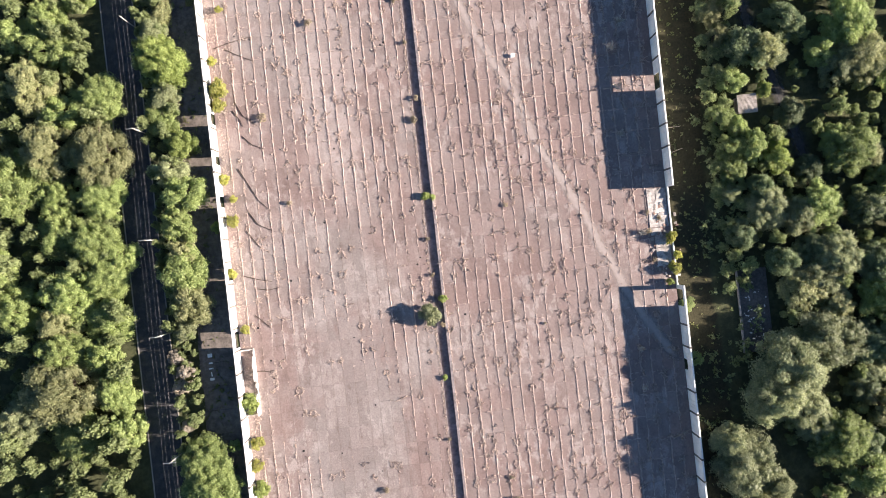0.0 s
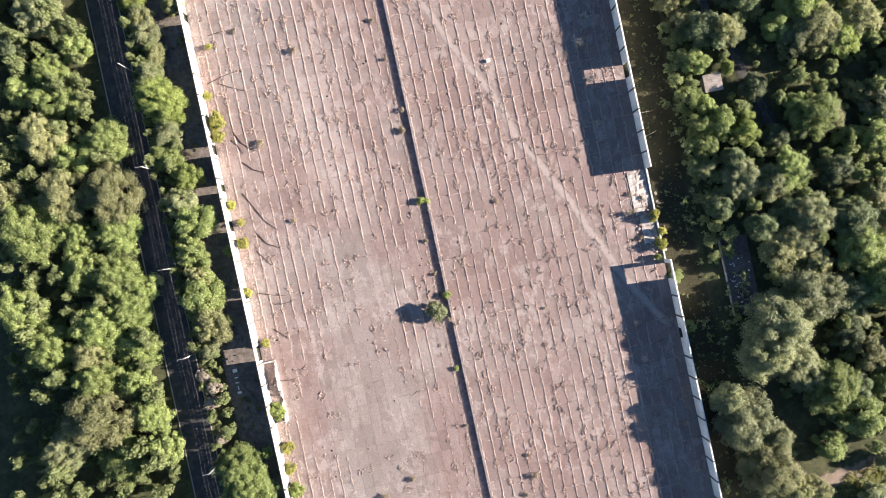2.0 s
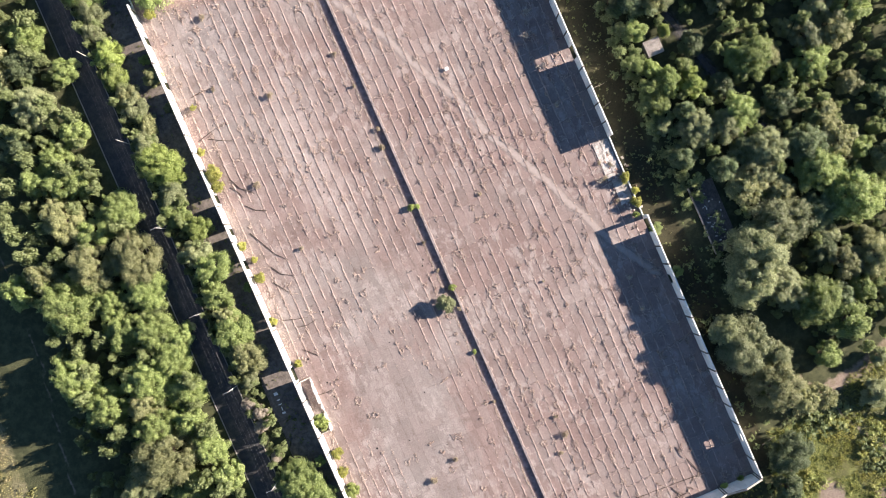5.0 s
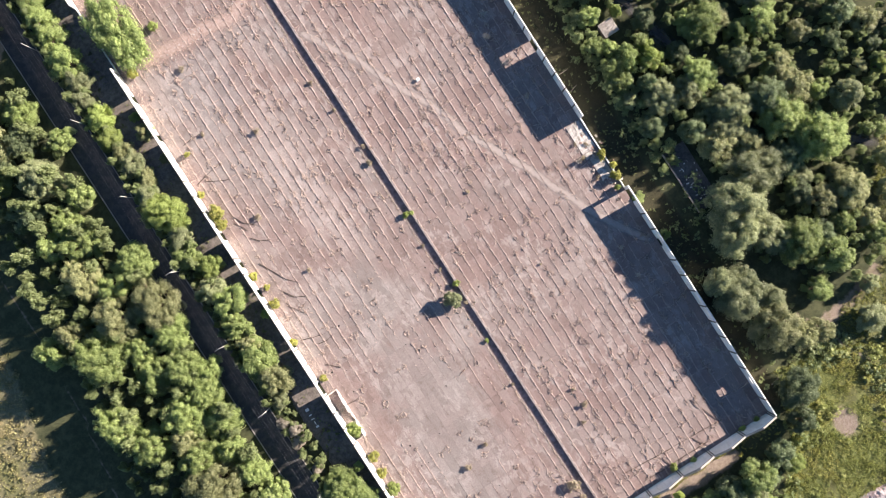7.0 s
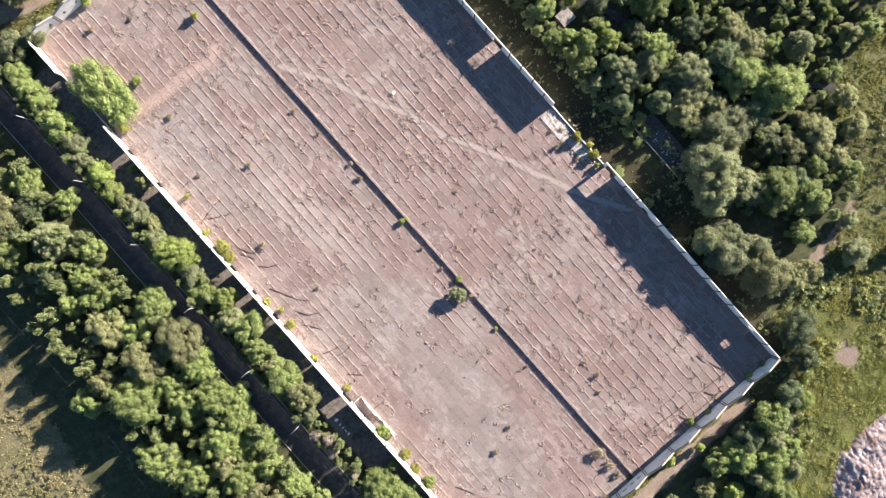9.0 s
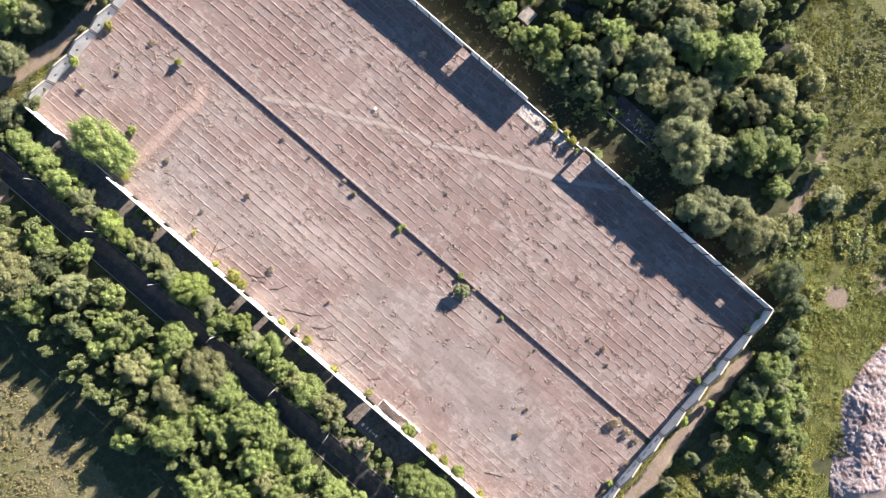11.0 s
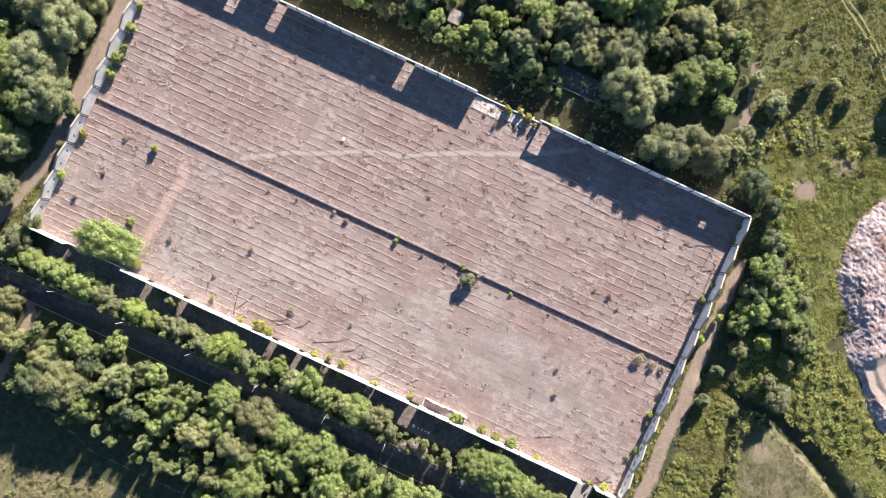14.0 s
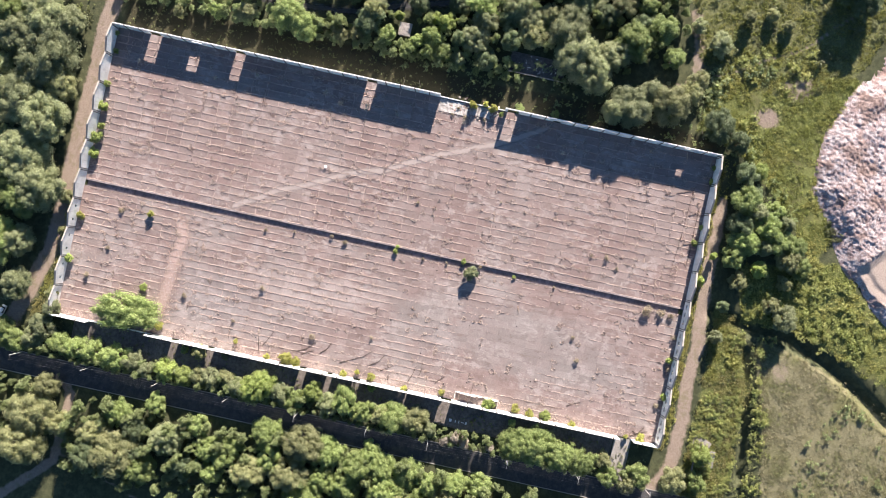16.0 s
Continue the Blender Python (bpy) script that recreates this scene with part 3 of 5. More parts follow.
# ---- trees ----
SAY = {0: "broad-leaved tree with a dense green crown", 1: "tree with a bright yellow-green crown", 2: "tree with an olive-green crown",
       3: "large tree with a silvery grey-green crown", 4: "dark green shaded tree in the thicket", 5: "yellow-green bush", 6: "withered bush", 7: "withered shrub with pale bleached leaves in the hedge"}


def make_tree(kind, seed, at, squat=1.0, lumps=15, cards=200, card=0.095, label="", name="tree"):
    """A tree with a crown of unit radius: tapered trunk with limbs, and lumps of small leaf cards."""
    r = random.Random(seed)
    ob = thing(name, at, label or SAY[kind], name)
    centres = []
    for i in range(lumps):
        a = i * 2.399 + r.uniform(-0.4, 0.4)
        rad = math.sqrt((i + 0.4) / lumps) * 0.82 * (r.uniform(0.65, 1.12) if r.random() < 0.85 else r.uniform(1.05, 1.3))
        h = squat * (1.55 - 0.85 * min(rad, 1) ** 1.6 + r.uniform(-0.4, 0.24))
        centres.append((Vector((rad * math.cos(a), rad * math.sin(a), h)), r.uniform(0.13, 0.33) * (22 / max(lumps, 12)) ** 0.3))
    for i in range(lumps // 2 + 2):
        a, rad = r.uniform(0, 6.283), r.uniform(0.45, 0.8)
        centres.append((Vector((rad * math.cos(a), rad * math.sin(a), squat * r.uniform(0.5, 0.85))), r.uniform(0.18, 0.3)))
    bm = tube([(0, 0, -0.1), (0.02, 0.01, 0.35 * squat), (-0.02, 0.03, 0.8 * squat), (0, 0, 1.3 * squat)], [0.075, 0.06, 0.045, 0.015], 7)
    for c, s in centres[::2]:
        limb = tube([(0, 0, squat * r.uniform(0.35, 0.7)), tuple(c * 0.55 + Vector((0, 0, 0.2))), tuple(c)], [0.035, 0.022, 0.008], 5)
        tmp = bpy.data.meshes.new("t")
        limb.to_mesh(tmp), limb.free()
        bm.from_mesh(tmp)
        bpy.data.meshes.remove(tmp)
    part("trunk", bm, BARK, ob)
    vs, fs = [], []
    for c, s in centres:
        # leaf cards over the lump, most of them on its upper side
        for k in range(int(cards * (s / 0.32) ** 1.6)):
            d = Vector((r.gauss(0, 1), r.gauss(0, 1), r.gauss(0.35, 0.9))).normalized()
            p = c + Vector((d.x, d.y, d.z * 0.85)) * s * r.uniform(0.62, 1.12) * (1.0 if r.random() < 0.85 else 1.25)
            n = (d + Vector((r.gauss(0, 0.5), r.gauss(0, 0.5), r.gauss(0.2, 0.5)))).normalized()
            u = n.cross(Vector((r.gauss(0, 1), r.gauss(0, 1), r.gauss(0, 1)))).normalized()
            w = n.cross(u)
            q = card * r.uniform(0.55, 1.15)
            i = len(vs)
            vs += [tuple(p - u * q - n * q * 0.15), tuple(p + u * q * 0.9 + w * q * 0.55), tuple(p + u * q * 0.5 - w * q * 0.7 - n * q * 0.25)]
            fs += [(i, i + 1, i + 2)]
        # inner mass of foliage
        bi = bmesh.new()
        bmesh.ops.create_icosphere(bi, subdivisions=1, radius=s * 0.58)
        i = len(vs)
        bi.verts.ensure_lookup_table()
        vs += [tuple(c + v.co * (1 + 0.25 * noise.noise(v.co * 6 + c * 5))) for v in bi.verts]
        fs += [tuple(i + v.index for v in f_.verts) for f_ in bi.faces]
        bi.free()
    part("crown", mesh_of("crown", vs, fs, LEAVES[kind]), None, ob)
    return ob


def put_tree(proto, x, y, r, turn, tall=1.0, z=-0.15, label="", group=""):
    ob = copy_thing(proto, Matrix.LocRotScale((x, y, z), Euler((0, 0, turn)), (r * rnd.uniform(0.86, 1.2), r * rnd.uniform(0.86, 1.2), r * tall)))
    return tagged(ob, label, group=group)


CROWNS_GIANTS_a = [
    (77.7, -20.6, 9.5, 3), (88.4, -1.6, 5.6, 3),
]
CROWNS_NORTH_a = [
    (39.8, 159.5, 11.6, 3), (45.1, 171.2, 8.7, 3), (30.9, 150.3, 5.8, 2), (18.4, 157.4, 9.7, 3), (23.1, 167.8, 8.7, 3), (3.5, 162.1, 9.3, 3),
    (-5.8, 150.1, 7.7, 3), (-10.8, 159.3, 6.6, 0), (-25.7, 155.2, 5.8, 3), (-40.6, 154.9, 5.8, 3), (52.8, 163.4, 8.1, 3), (53.8, 155, 4.7, 3),
    (53, 176.3, 6.8, 0), (-3.8, 172.8, 9.7, 0), (30.3, 180.3, 9.7, 3), (-25.9, 165, 7.7, 0), (-7.3, 145.1, 2.8, 2), (-41.2, 142.7, 2.4, 2),
    (-46.4, 141.3, 3.3, 3), (-53.1, 143.2, 4.7, 3), (-57.9, 146.1, 3.5, 3), (-19.2, 144, 1.6, 2),
]
CROWNS_HEDGE_a = [
    (-58.2, 157.9, 4.9, 0), (-60, 152, 4.3, 0), (-58, 135.7, 3.9, 0), (-58.6, 129.9, 4.3, 0), (-58.2, 123.1, 4.7, 0), (-58.2, 115.8, 5.1, 0),
    (-58.9, 110, 3.9, 3), (-60.4, 104.3, 3.5, 3), (-59.2, 97.3, 3.9, 1), (-60, 91.3, 3.5, 1), (-59.2, 85.6, 3.3, 2), (-58.7, 81.4, 3.9, 3),
    (-57.1, 76, 3.1, 2), (-59.7, 71.9, 3.5, 3), (-57.8, 64.3, 6.2, 1), (-58.6, 56.3, 3.9, 3), (-59.5, 51.1, 3.9, 0), (-55.9, 45.9, 3.9, 1),
    (-58.9, 39.2, 3.9, 3), (-56.1, 33.6, 5.1, 0), (-57.9, 26.3, 4.3, 0), (-58, 20.8, 3.9, 2), (-58.6, 16.1, 5.1, 0), (-57.8, 8.7, 5.1, 2),
]
CROWNS_HEDGE_b = [
    (-59.8, 2.4, 3, 3), (-61.2, -4.4, 4.3, 3), (-62.6, -11.1, 3.5, 0), (-60.6, -22.1, 5.1, 1), (-58.3, -28, 5.4, 0), (-57.4, -34.8, 6.6, 0),
    (-58.5, -43.4, 6.2, 0), (-59.5, -51.6, 5.4, 0), (-57.4, -59.3, 3.5, 2), (-62.4, -61.7, 3.9, 0), (-63.2, -68.9, 3.9, 2), (-59.9, -72, 4.3, 0),
    (-50.7, 87.7, 2.8, 2), (-51.1, 92.9, 1.6, 0), (-49.8, 78.2, 2, 2), (-50.1, 25.4, 1.6, 0), (-59.3, -84.6, 4.9, 2), (-57.7, -92.9, 3.5, 0),
    (-51.5, -25.6, 1.6, 0),
]
CROWNS_WOODS_A_a = [
    (-82.8, 139.6, 8.7, 2), (-73.5, 137.1, 5.4, 2), (-93.8, 140.1, 7.7, 2), (-86, 129.8, 4.9, 2), (-86, 117.4, 5.4, 2), (-90.7, 108.1, 8.1, 2),
    (-93.8, 117.4, 5.8, 4), (-81.3, 103.9, 4.9, 4), (-82.2, 91.7, 6.4, 3), (-94.6, 98.4, 5.8, 0), (-75.8, 82.4, 4.3, 0), (-83.2, 77.2, 5.4, 0),
    (-91.1, 84.8, 4.9, 4), (-80.7, 69.2, 4.7, 0), (-87.4, 61.2, 5.8, 2), (-72.9, 57.6, 5.4, 0), (-81.5, 54.9, 4.9, 0), (-73.8, 44.4, 6.8, 2),
    (-85.2, 46.8, 6.8, 2), (-75, 35.3, 5.4, 0), (-85.1, 36.1, 5.4, 0), (-77.5, 24.8, 5.8, 0), (-85.6, 28.1, 4.9, 0), (-76.3, 16.1, 5.4, 0),
]
CROWNS_WOODS_A_b = [
    (-76.9, 7.1, 5.1, 0), (-77.7, -1, 4.7, 0), (-76.6, -9.7, 5.4, 0), (-75.1, -18.4, 4.7, 0),
]
CROWNS_WOODS_B_a = [
    (-77.3, 110.1, 5.7, 0), (-71.1, 98.1, 4, 0), (-90.6, 74.2, 3.7, 0), (-94.7, 39.8, 7.5, 0), (-98.3, 49.2, 4.9, 2), (-101.4, 21.2, 6.2, 0),
    (-84.4, 13.1, 6.9, 0), (-87.2, 1.3, 5.9, 0), (-96, 11.3, 6.2, 0), (-89.1, 100.9, 3.7, 4),
]
CROWNS_WOODS_C_a = [
    (-85.1, 70.4, 4.3, 0), (-72.1, 20.8, 4.1, 0), (-87.2, 7, 5.4, 2), (-87.8, -7.5, 8.8, 2), (-97.4, -13.3, 6, 3), (-85.6, -19, 5.7, 0),
    (-105.8, 48.6, 4.3, 0),
]
CROWNS_EAST_A_a = [
    (69.1, 62.4, 3.1, 2), (70.4, 57.1, 2.8, 2), (81.9, 52.1, 3.8, 3), (85.8, 58.9, 4.5, 4), (94, 50.4, 4.5, 0), (100.3, 48.5, 6.3, 2),
    (99.9, 56.8, 6.3, 0), (76, 44.9, 3.3, 2), (80.4, 43.8, 2.1, 1), (72.8, 35.6, 2.8, 0), (74.8, 30.4, 3.8, 0), (82.3, 30.8, 2.6, 1),
    (69.8, 20.3, 2.8, 3), (76.3, 21.5, 3.2, 4), (89.3, 15.4, 5.7, 0), (84.3, 13.4, 4.5, 3), (92.4, 3.6, 6, 3), (86.8, 6.1, 4.1, 4),
    (83, -3.8, 4.6, 2), (90.8, -8, 4.1, 2), (73.4, -27.5, 6.3, 3), (81.8, -32.3, 5.7, 3), (65.9, -42, 7.3, 3), (73.1, -48.3, 3.8, 3),
]
CROWNS_EAST_A_b = [
    (95.5, -27.3, 3.8, 4), (94.8, -40.3, 3.8, 4), (98.3, 27.8, 5.7, 0), (100.5, 13.6, 4.5, 4), (94.7, 31.2, 3.6, 0), (88.3, 24.1, 3.2, 4),
    (57.8, -4.6, 2.1, 0), (57.9, -17.2, 1.8, 0), (85.5, 37.4, 3.6, 4), (71.2, 10.3, 3.2, 4),
]
CROWNS_EAST_B_a = [
    (72.6, 46.6, 3.6, 0), (68.9, 38, 3.3, 0), (69.8, 30.9, 3.3, 0), (77.6, 16, 5.4, 3), (79.5, 3.4, 4, 4), (62.6, -36.4, 4.7, 3),
    (88.3, -38.8, 7.1, 0), (94.2, -47.3, 5, 0), (102.6, -6.7, 7.1, 0), (102.2, 0.2, 5.4, 4), (108, -17, 8.6, 0), (97.5, -16.9, 5.4, 4),
    (108.2, -34.5, 5.4, 2), (109.1, -44.1, 3.3, 2), (69.5, -55.7, 6.8, 2), (74.8, -61.8, 5, 2), (65.9, -74.3, 5.7, 4), (62, -82.1, 4.4, 4),
    (85.8, -53.7, 4, 0),
]
CROWNS_EAST_C_a = [
    (71.9, 82.2, 6.2, 0), (69.3, 75, 4.7, 0), (70.3, 96.6, 3.9, 2), (68.5, 107, 3.1, 0), (65.4, 120, 2.4, 2), (80.7, 27, 3.5, 1),
    (70.3, 26.4, 3.5, 0), (76.2, 53.6, 4.9, 4), (87.2, -15.5, 7.7, 3), (79.6, -63.5, 4.3, 2), (99.2, -60.2, 2.4, 3), (94.2, -68.7, 4.3, 3),
    (105.9, -76.9, 2.4, 2), (108.6, -84.8, 2.4, 2), (105.9, -91.1, 2.4, 2), (118.3, -114.6, 5.8, 4), (123.3, -110.4, 6.8, 4),
]
CROWNS_EAST_D_a = [
    (105.6, 21, 3.6, 0), (112.3, 17, 3.6, 0), (110.3, 6.3, 3.6, 2), (120.3, 10.7, 4, 2), (110.5, -1.5, 4.8, 2), (116.4, -6.2, 3.2, 0),
    (120.8, -11.3, 5.1, 3), (129.4, -6.7, 2.9, 2), (134.2, -9.7, 2.9, 1), (123, -2.6, 2.3, 0), (140.3, -8, 3.2, 0), (135.8, -18.9, 3.6, 2),
    (124.8, -24.4, 2.5, 0), (107.6, -27.8, 2.9, 2), (98.8, -24.3, 3.2, 3), (99.9, -32.6, 5.1, 2), (101.8, -40.9, 4, 0), (122.2, -32.1, 4.2, 2),
    (118.9, -40.6, 4.2, 2), (109.1, -49.3, 3.6, 0), (147.2, -13.6, 4, 2), (141.4, -21.3, 4, 0), (151.7, -4.9, 4, 2), (146.6, -1.1, 4, 0),
]
CROWNS_EAST_D_b = [
    (137.9, 3.4, 4, 2), (132.5, 9.6, 4, 4), (136.4, -2.8, 2.9, 4), (127, 4, 3.2, 4),
]
CROWNS_SOUTH_a = [
    (42, -88.2, 5, 0), (51.5, -87.2, 4.2, 4), (38.7, -93.6, 3.9, 3), (41, -99.4, 3.5, 0), (34.7, -98.2, 4.3, 0), (37.1, -104.5, 3.1, 3),
    (30.7, -102.8, 4.7, 0), (29.9, -108.5, 3.9, 0), (24.7, -107.4, 4.3, 2), (27.9, -99.2, 3.5, 3), (28.1, -91, 5.4, 0), (45.4, -91.9, 2.8, 4),
    (19.8, -99, 3.5, 1), (33.2, -88.6, 4.8, 4), (22.3, -88.6, 3.9, 0), (16.8, -108.2, 2.8, 2), (23.4, -113.2, 3.5, 0), (14.4, -92.4, 3.1, 2),
    (4.5, -110.8, 4.3, 3), (8.2, -105.5, 3.5, 2), (-48.6, -92.7, 3.9, 1), (-6.6, -89, 2.4, 3), (37.5, -92.5, 3, 0), (4.5, -89, 2.4, 4),
]
CROWNS_SOUTH_b = [
    (53.6, -92.1, 2.8, 1), (11.5, -79.8, 1.6, 1), (21.1, -82.2, 1.4, 1),
]
CROWNS_EAST_E = [
    (80, 52.5, 4.2, 2), (97, 47, 4.6, 3), (103, 48.5, 5.6, 2), (108.5, 45.5, 5.2, 1), (114, 48, 5, 2), (110, 32, 2.4, 2), (103, 26.5, 4.2, 2),
    (114.5, 27, 4.4, 3), (113, 21, 4.4, 0), (121, 25.5, 4.8, 2), (119.5, 32.5, 4.4, 3), (128, 30, 5, 0), (124, 38, 5.6, 4), (132, 37, 6, 4), (95, 30, 2.2, 1),
]
ALL_CROWNS = CROWNS_GIANTS_a + CROWNS_NORTH_a + CROWNS_HEDGE_a + CROWNS_HEDGE_b + CROWNS_WOODS_A_a + CROWNS_WOODS_A_b + CROWNS_WOODS_B_a + CROWNS_WOODS_C_a + CROWNS_EAST_A_a + CROWNS_EAST_A_b + CROWNS_EAST_B_a + CROWNS_EAST_C_a + CROWNS_EAST_D_a + CROWNS_EAST_D_b + CROWNS_EAST_E + CROWNS_SOUTH_a + CROWNS_SOUTH_b

PROTOS = {}
placed = []


def proto(kind, k):
    """The first of a kind and shape is built; the rest are its copies."""
    key = (kind, k)
    if key not in PROTOS:
        squat = (0.95, 1.15, 1.05, 1.0)[k]
        PROTOS[key] = make_tree(kind, 11 + 7 * kind + 31 * k, (0, 0, -300), squat, (30, 35, 40, 80)[k], (340, 340, 340, 480)[k], (0.056, 0.054, 0.05, 0.034)[k])
    return PROTOS[key]


def light_cap(x, y, r):
    """The height that growth east of the yard keeps, so that low sun still reaches the doorways and clears the wall."""
    if not 56 < x < 112 or y < -9:
        return 99.0
    at = y + 0.07 * (x - 56)
    foot = 4.0
    if -1 - r < at < 24 + r:
        foot = 1.4
    for a, b in ((124.8, 129.0), (94.4, 98.0), (46.6, 50.2), (-4.6, -0.6)):
        if a - 0.9 * r < at < b + 0.9 * r:
            foot = 0.3
    return max(1.0, foot + 0.33 * (x - 0.3 * r - 56))


def plant(x, y, r, kind, group):
    if math.hypot(x - 75.8, y - 41) < 0.8 * r + 2.0:
        return
    placed.append((x, y, r))
    tall = min(1.15 * r + 1.3, 10.5) / (1.75 * r) * rnd.uniform(0.9, 1.12) * (1.2 if x < -86 or 60 < x < 82 and y > -30 else 1.0)
    tall = min(tall, light_cap(x, y, r) / (2.05 * r))
    k = 3 if r > 5.2 else rnd.randrange(3)
    put_tree(proto(kind, k), x, y, r * 1.02, rnd.uniform(0, 6.28), tall, group=group)


WITHERED = [(-62.8, -3.7, 2.0), (-60.6, -6.8, 2.4), (-62.2, -10.3, 2.2), (-61.8, -19.8, 1.8)]
for x, y, r in WITHERED:
    plant(x, y, r, 7, "withered shrubs in the hedge")
for x, y, r, kind in ALL_CROWNS:
    if y > 144 and r > 4 and -34 < x < 60:
        y = max(y, 0.85 * r + float(np.interp(x, (-33, -26, -12, 4, 25, 51), (158.6, 153, 147, 147.5, 149.5, 151))))
    if any(math.hypot(x - a, y - b) < 0.6 * (r + c) for a, b, c in WITHERED):
        continue
    plant(x, y, r, kind, "trees round the yard")


# the close thicket between them, uncountable
LEAFMIX = leaf("leaf_thicket", (0.146, 0.182, 0.0812), (0.328, 0.379, 0.174))


def crown_arrays(seed, lumps, cards, card):
    """Vertices and quads of a small unit crown."""
    r = random.Random(seed)
    vs, fs = [], []
    for i in range(lumps):
        a = i * 2.399 + r.uniform(-0.5, 0.5)
        rad = math.sqrt((i + 0.3) / lumps) * 0.75 * r.uniform(0.7, 1.15)
        c, s = Vector((rad * math.cos(a), rad * math.sin(a), 1.25 - 0.6 * rad + r.uniform(-0.3, 0.15))), r.uniform(0.25, 0.42)
        for k in range(cards):
            d = Vector((r.gauss(0, 1), r.gauss(0, 1), r.gauss(0.3, 0.9))).normalized()
            p = c + d * s * r.uniform(0.55, 1.12)
            n = (d + Vector((r.gauss(0, 0.6), r.gauss(0, 0.6), r.gauss(0.2, 0.5)))).normalized()
            u = n.cross(Vector((r.gauss(0, 1), r.gauss(0, 1), r.gauss(0, 1)))).normalized()
            w, q = n.cross(u), card * r.uniform(0.6, 1.2)
            i0 = len(vs)
            vs += [tuple(p - u * q - n * q * 0.15), tuple(p + u * q * 0.9 + w * q * 0.55), tuple(p + u * q * 0.5 - w * q * 0.7 - n * q * 0.25)]
            fs.append((i0, i0 + 1, i0 + 2))
    return np.array(vs), np.array(fs)


SHRUBS = [crown_arrays(900 + k, 11, 120, 0.095) for k in range(5)]


def stuff_of(name, spots, shapes, material, label, category, tall=1.0, z=-0.2):
    """Many small crowns as one object: spots are (x, y, radius)."""
    vs, fs, n = [], [], 0
    for x, y, r in spots:
        v, f_ = shapes[rnd.randrange(len(shapes))]
        a = rnd.uniform(0, 6.283)
        c_, s_ = math.cos(a), math.sin(a)
        h = r * tall * rnd.uniform(0.75, 1.25)
        h = min(h, light_cap(x, y, r) / 1.7)
        vs.append(np.stack([x + r * (c_ * v[:, 0] - s_ * v[:, 1]), y + r * (s_ * v[:, 0] + c_ * v[:, 1]), z + h * v[:, 2]], -1))
        fs.append(f_ + n)
        n += len(v)
    return tagged(new(name, mesh_of(name, np.concatenate(vs).tolist(), np.concatenate(fs).tolist(), material)), label, category, kind="stuff")


def scatter(outline, lo, hi, tries, gap, clear=(), among=placed):
    """Random spots in an outline that keep apart from each other and from clear lines."""
    xs, ys = [p[0] for p in outline], [p[1] for p in outline]
    made = []
    P = np.array([(rnd.uniform(min(xs), max(xs)), rnd.uniform(min(ys), max(ys)), rnd.uniform(lo, hi)) for _ in range(tries)])
    ok = inside(P[:, 0], P[:, 1], outline) > 0
    for line, wide in clear:
        ok &= near_line(P[:, 0], P[:, 1], line) > wide + P[:, 2] * 0.8
    A = np.array(among)
    for x, y, r in P[ok]:
        if ((x - A[:, 0]) ** 2 + (y - A[:, 1]) ** 2 < (gap * (r + A[:, 2])) ** 2).any():
            continue
        if made:
            B = np.array(made)
            if ((x - B[:, 0]) ** 2 + (y - B[:, 1]) ** 2 < (0.75 * (r + B[:, 2])) ** 2).any():
                continue
        made.append((x, y, r))
    return made


LANE = [(80, 170), (78, 130), (77, 95), (78, 66), (80, 57), (85, 43), (88, 32), (94, 12), (104, -10), (125, -30)]
WOOD_WEST = [(-73.5, -130), (-73.5, 180), (-96, 180), (-100, 120), (-103, 70), (-104, 40), (-108, 10), (-116, -40), (-124, -130)]
THICKET_EAST = [(68, 145), (68, 5), (72, -30), (80, -42), (92, -56), (105, -56), (112, -42), (118, -32), (128, -24), (150, -18), (150, 145)]
WOOD_NORTH = [(75, 158), (40, 160), (0, 162), (-40, 165), (-60, 175), (-60, 200), (75, 200)]
stuff_of("roadside_thicket", scatter(WOOD_WEST, 1.4, 3.4, 3600, 0.38, [(SIDE_PATH, 1.5)]), SHRUBS, LEAFMIX, "dense green roadside thicket under the trees", "thicket", 2.0)
stuff_of("wild_thicket", scatter(THICKET_EAST, 1.0, 2.6, 2300, 0.55, [(LANE, 0.9), ([(73.5, -15), (73.5, 0)], 3.6), ([(75.8, 40), (75.8, 42)], 3.0)]), SHRUBS, LEAFMIX, "dark shaded thicket beyond the wall", "thicket", 1.8)
HEDGE = [(-63.5, -75), (-63.3, 150), (-59, 150), (-56.5, 60), (-58, 20), (-58.5, -20), (-57.5, -60), (-58, -75)]
stuff_of("hedge_undergrowth", scatter(HEDGE, 1.0, 2.0, 2600, 0.36), SHRUBS, LEAFMIX, "dense green undergrowth of the roadside hedge", "undergrowth", 2.3)
stuff_of("thicket_front", scatter([(66.5, 140), (66.5, -3), (73, -3), (73, 36), (71, 46), (73, 50), (73, 140)], 1.5, 2.6, 700, 0.4, [([(75.8, 38), (75.8, 44)], 3.0)]), SHRUBS, LEAFMIX, "dark tangled shrubs at the edge of the thicket", "thicket", 1.2)
stuff_of("north_thicket", scatter(WOOD_NORTH, 2, 4, 500, 0.6, [(TRACK_NORTH, 2.5)]), SHRUBS, LEAFMIX, "dense thicket behind the end wall", "thicket", 1.25)
for ob in PROTOS.values():
    for o in (*ob.children_recursive, ob):
        bpy.data.objects.remove(o)

# ---- meadows: low weeds and clumps ----
CLUMPS = [crown_arrays(950 + k, 4, 12, 0.26) for k in range(6)]
LINES = [(TRACK_NORTH, 3.0), (TRACK_SOUTH, 2.2), (TRAIL, 0.8), (SIDE_PATH, 1.6), (FIELD_PATH, 1.0), (DITCH, 1.6), (GULLY, 1.3)]


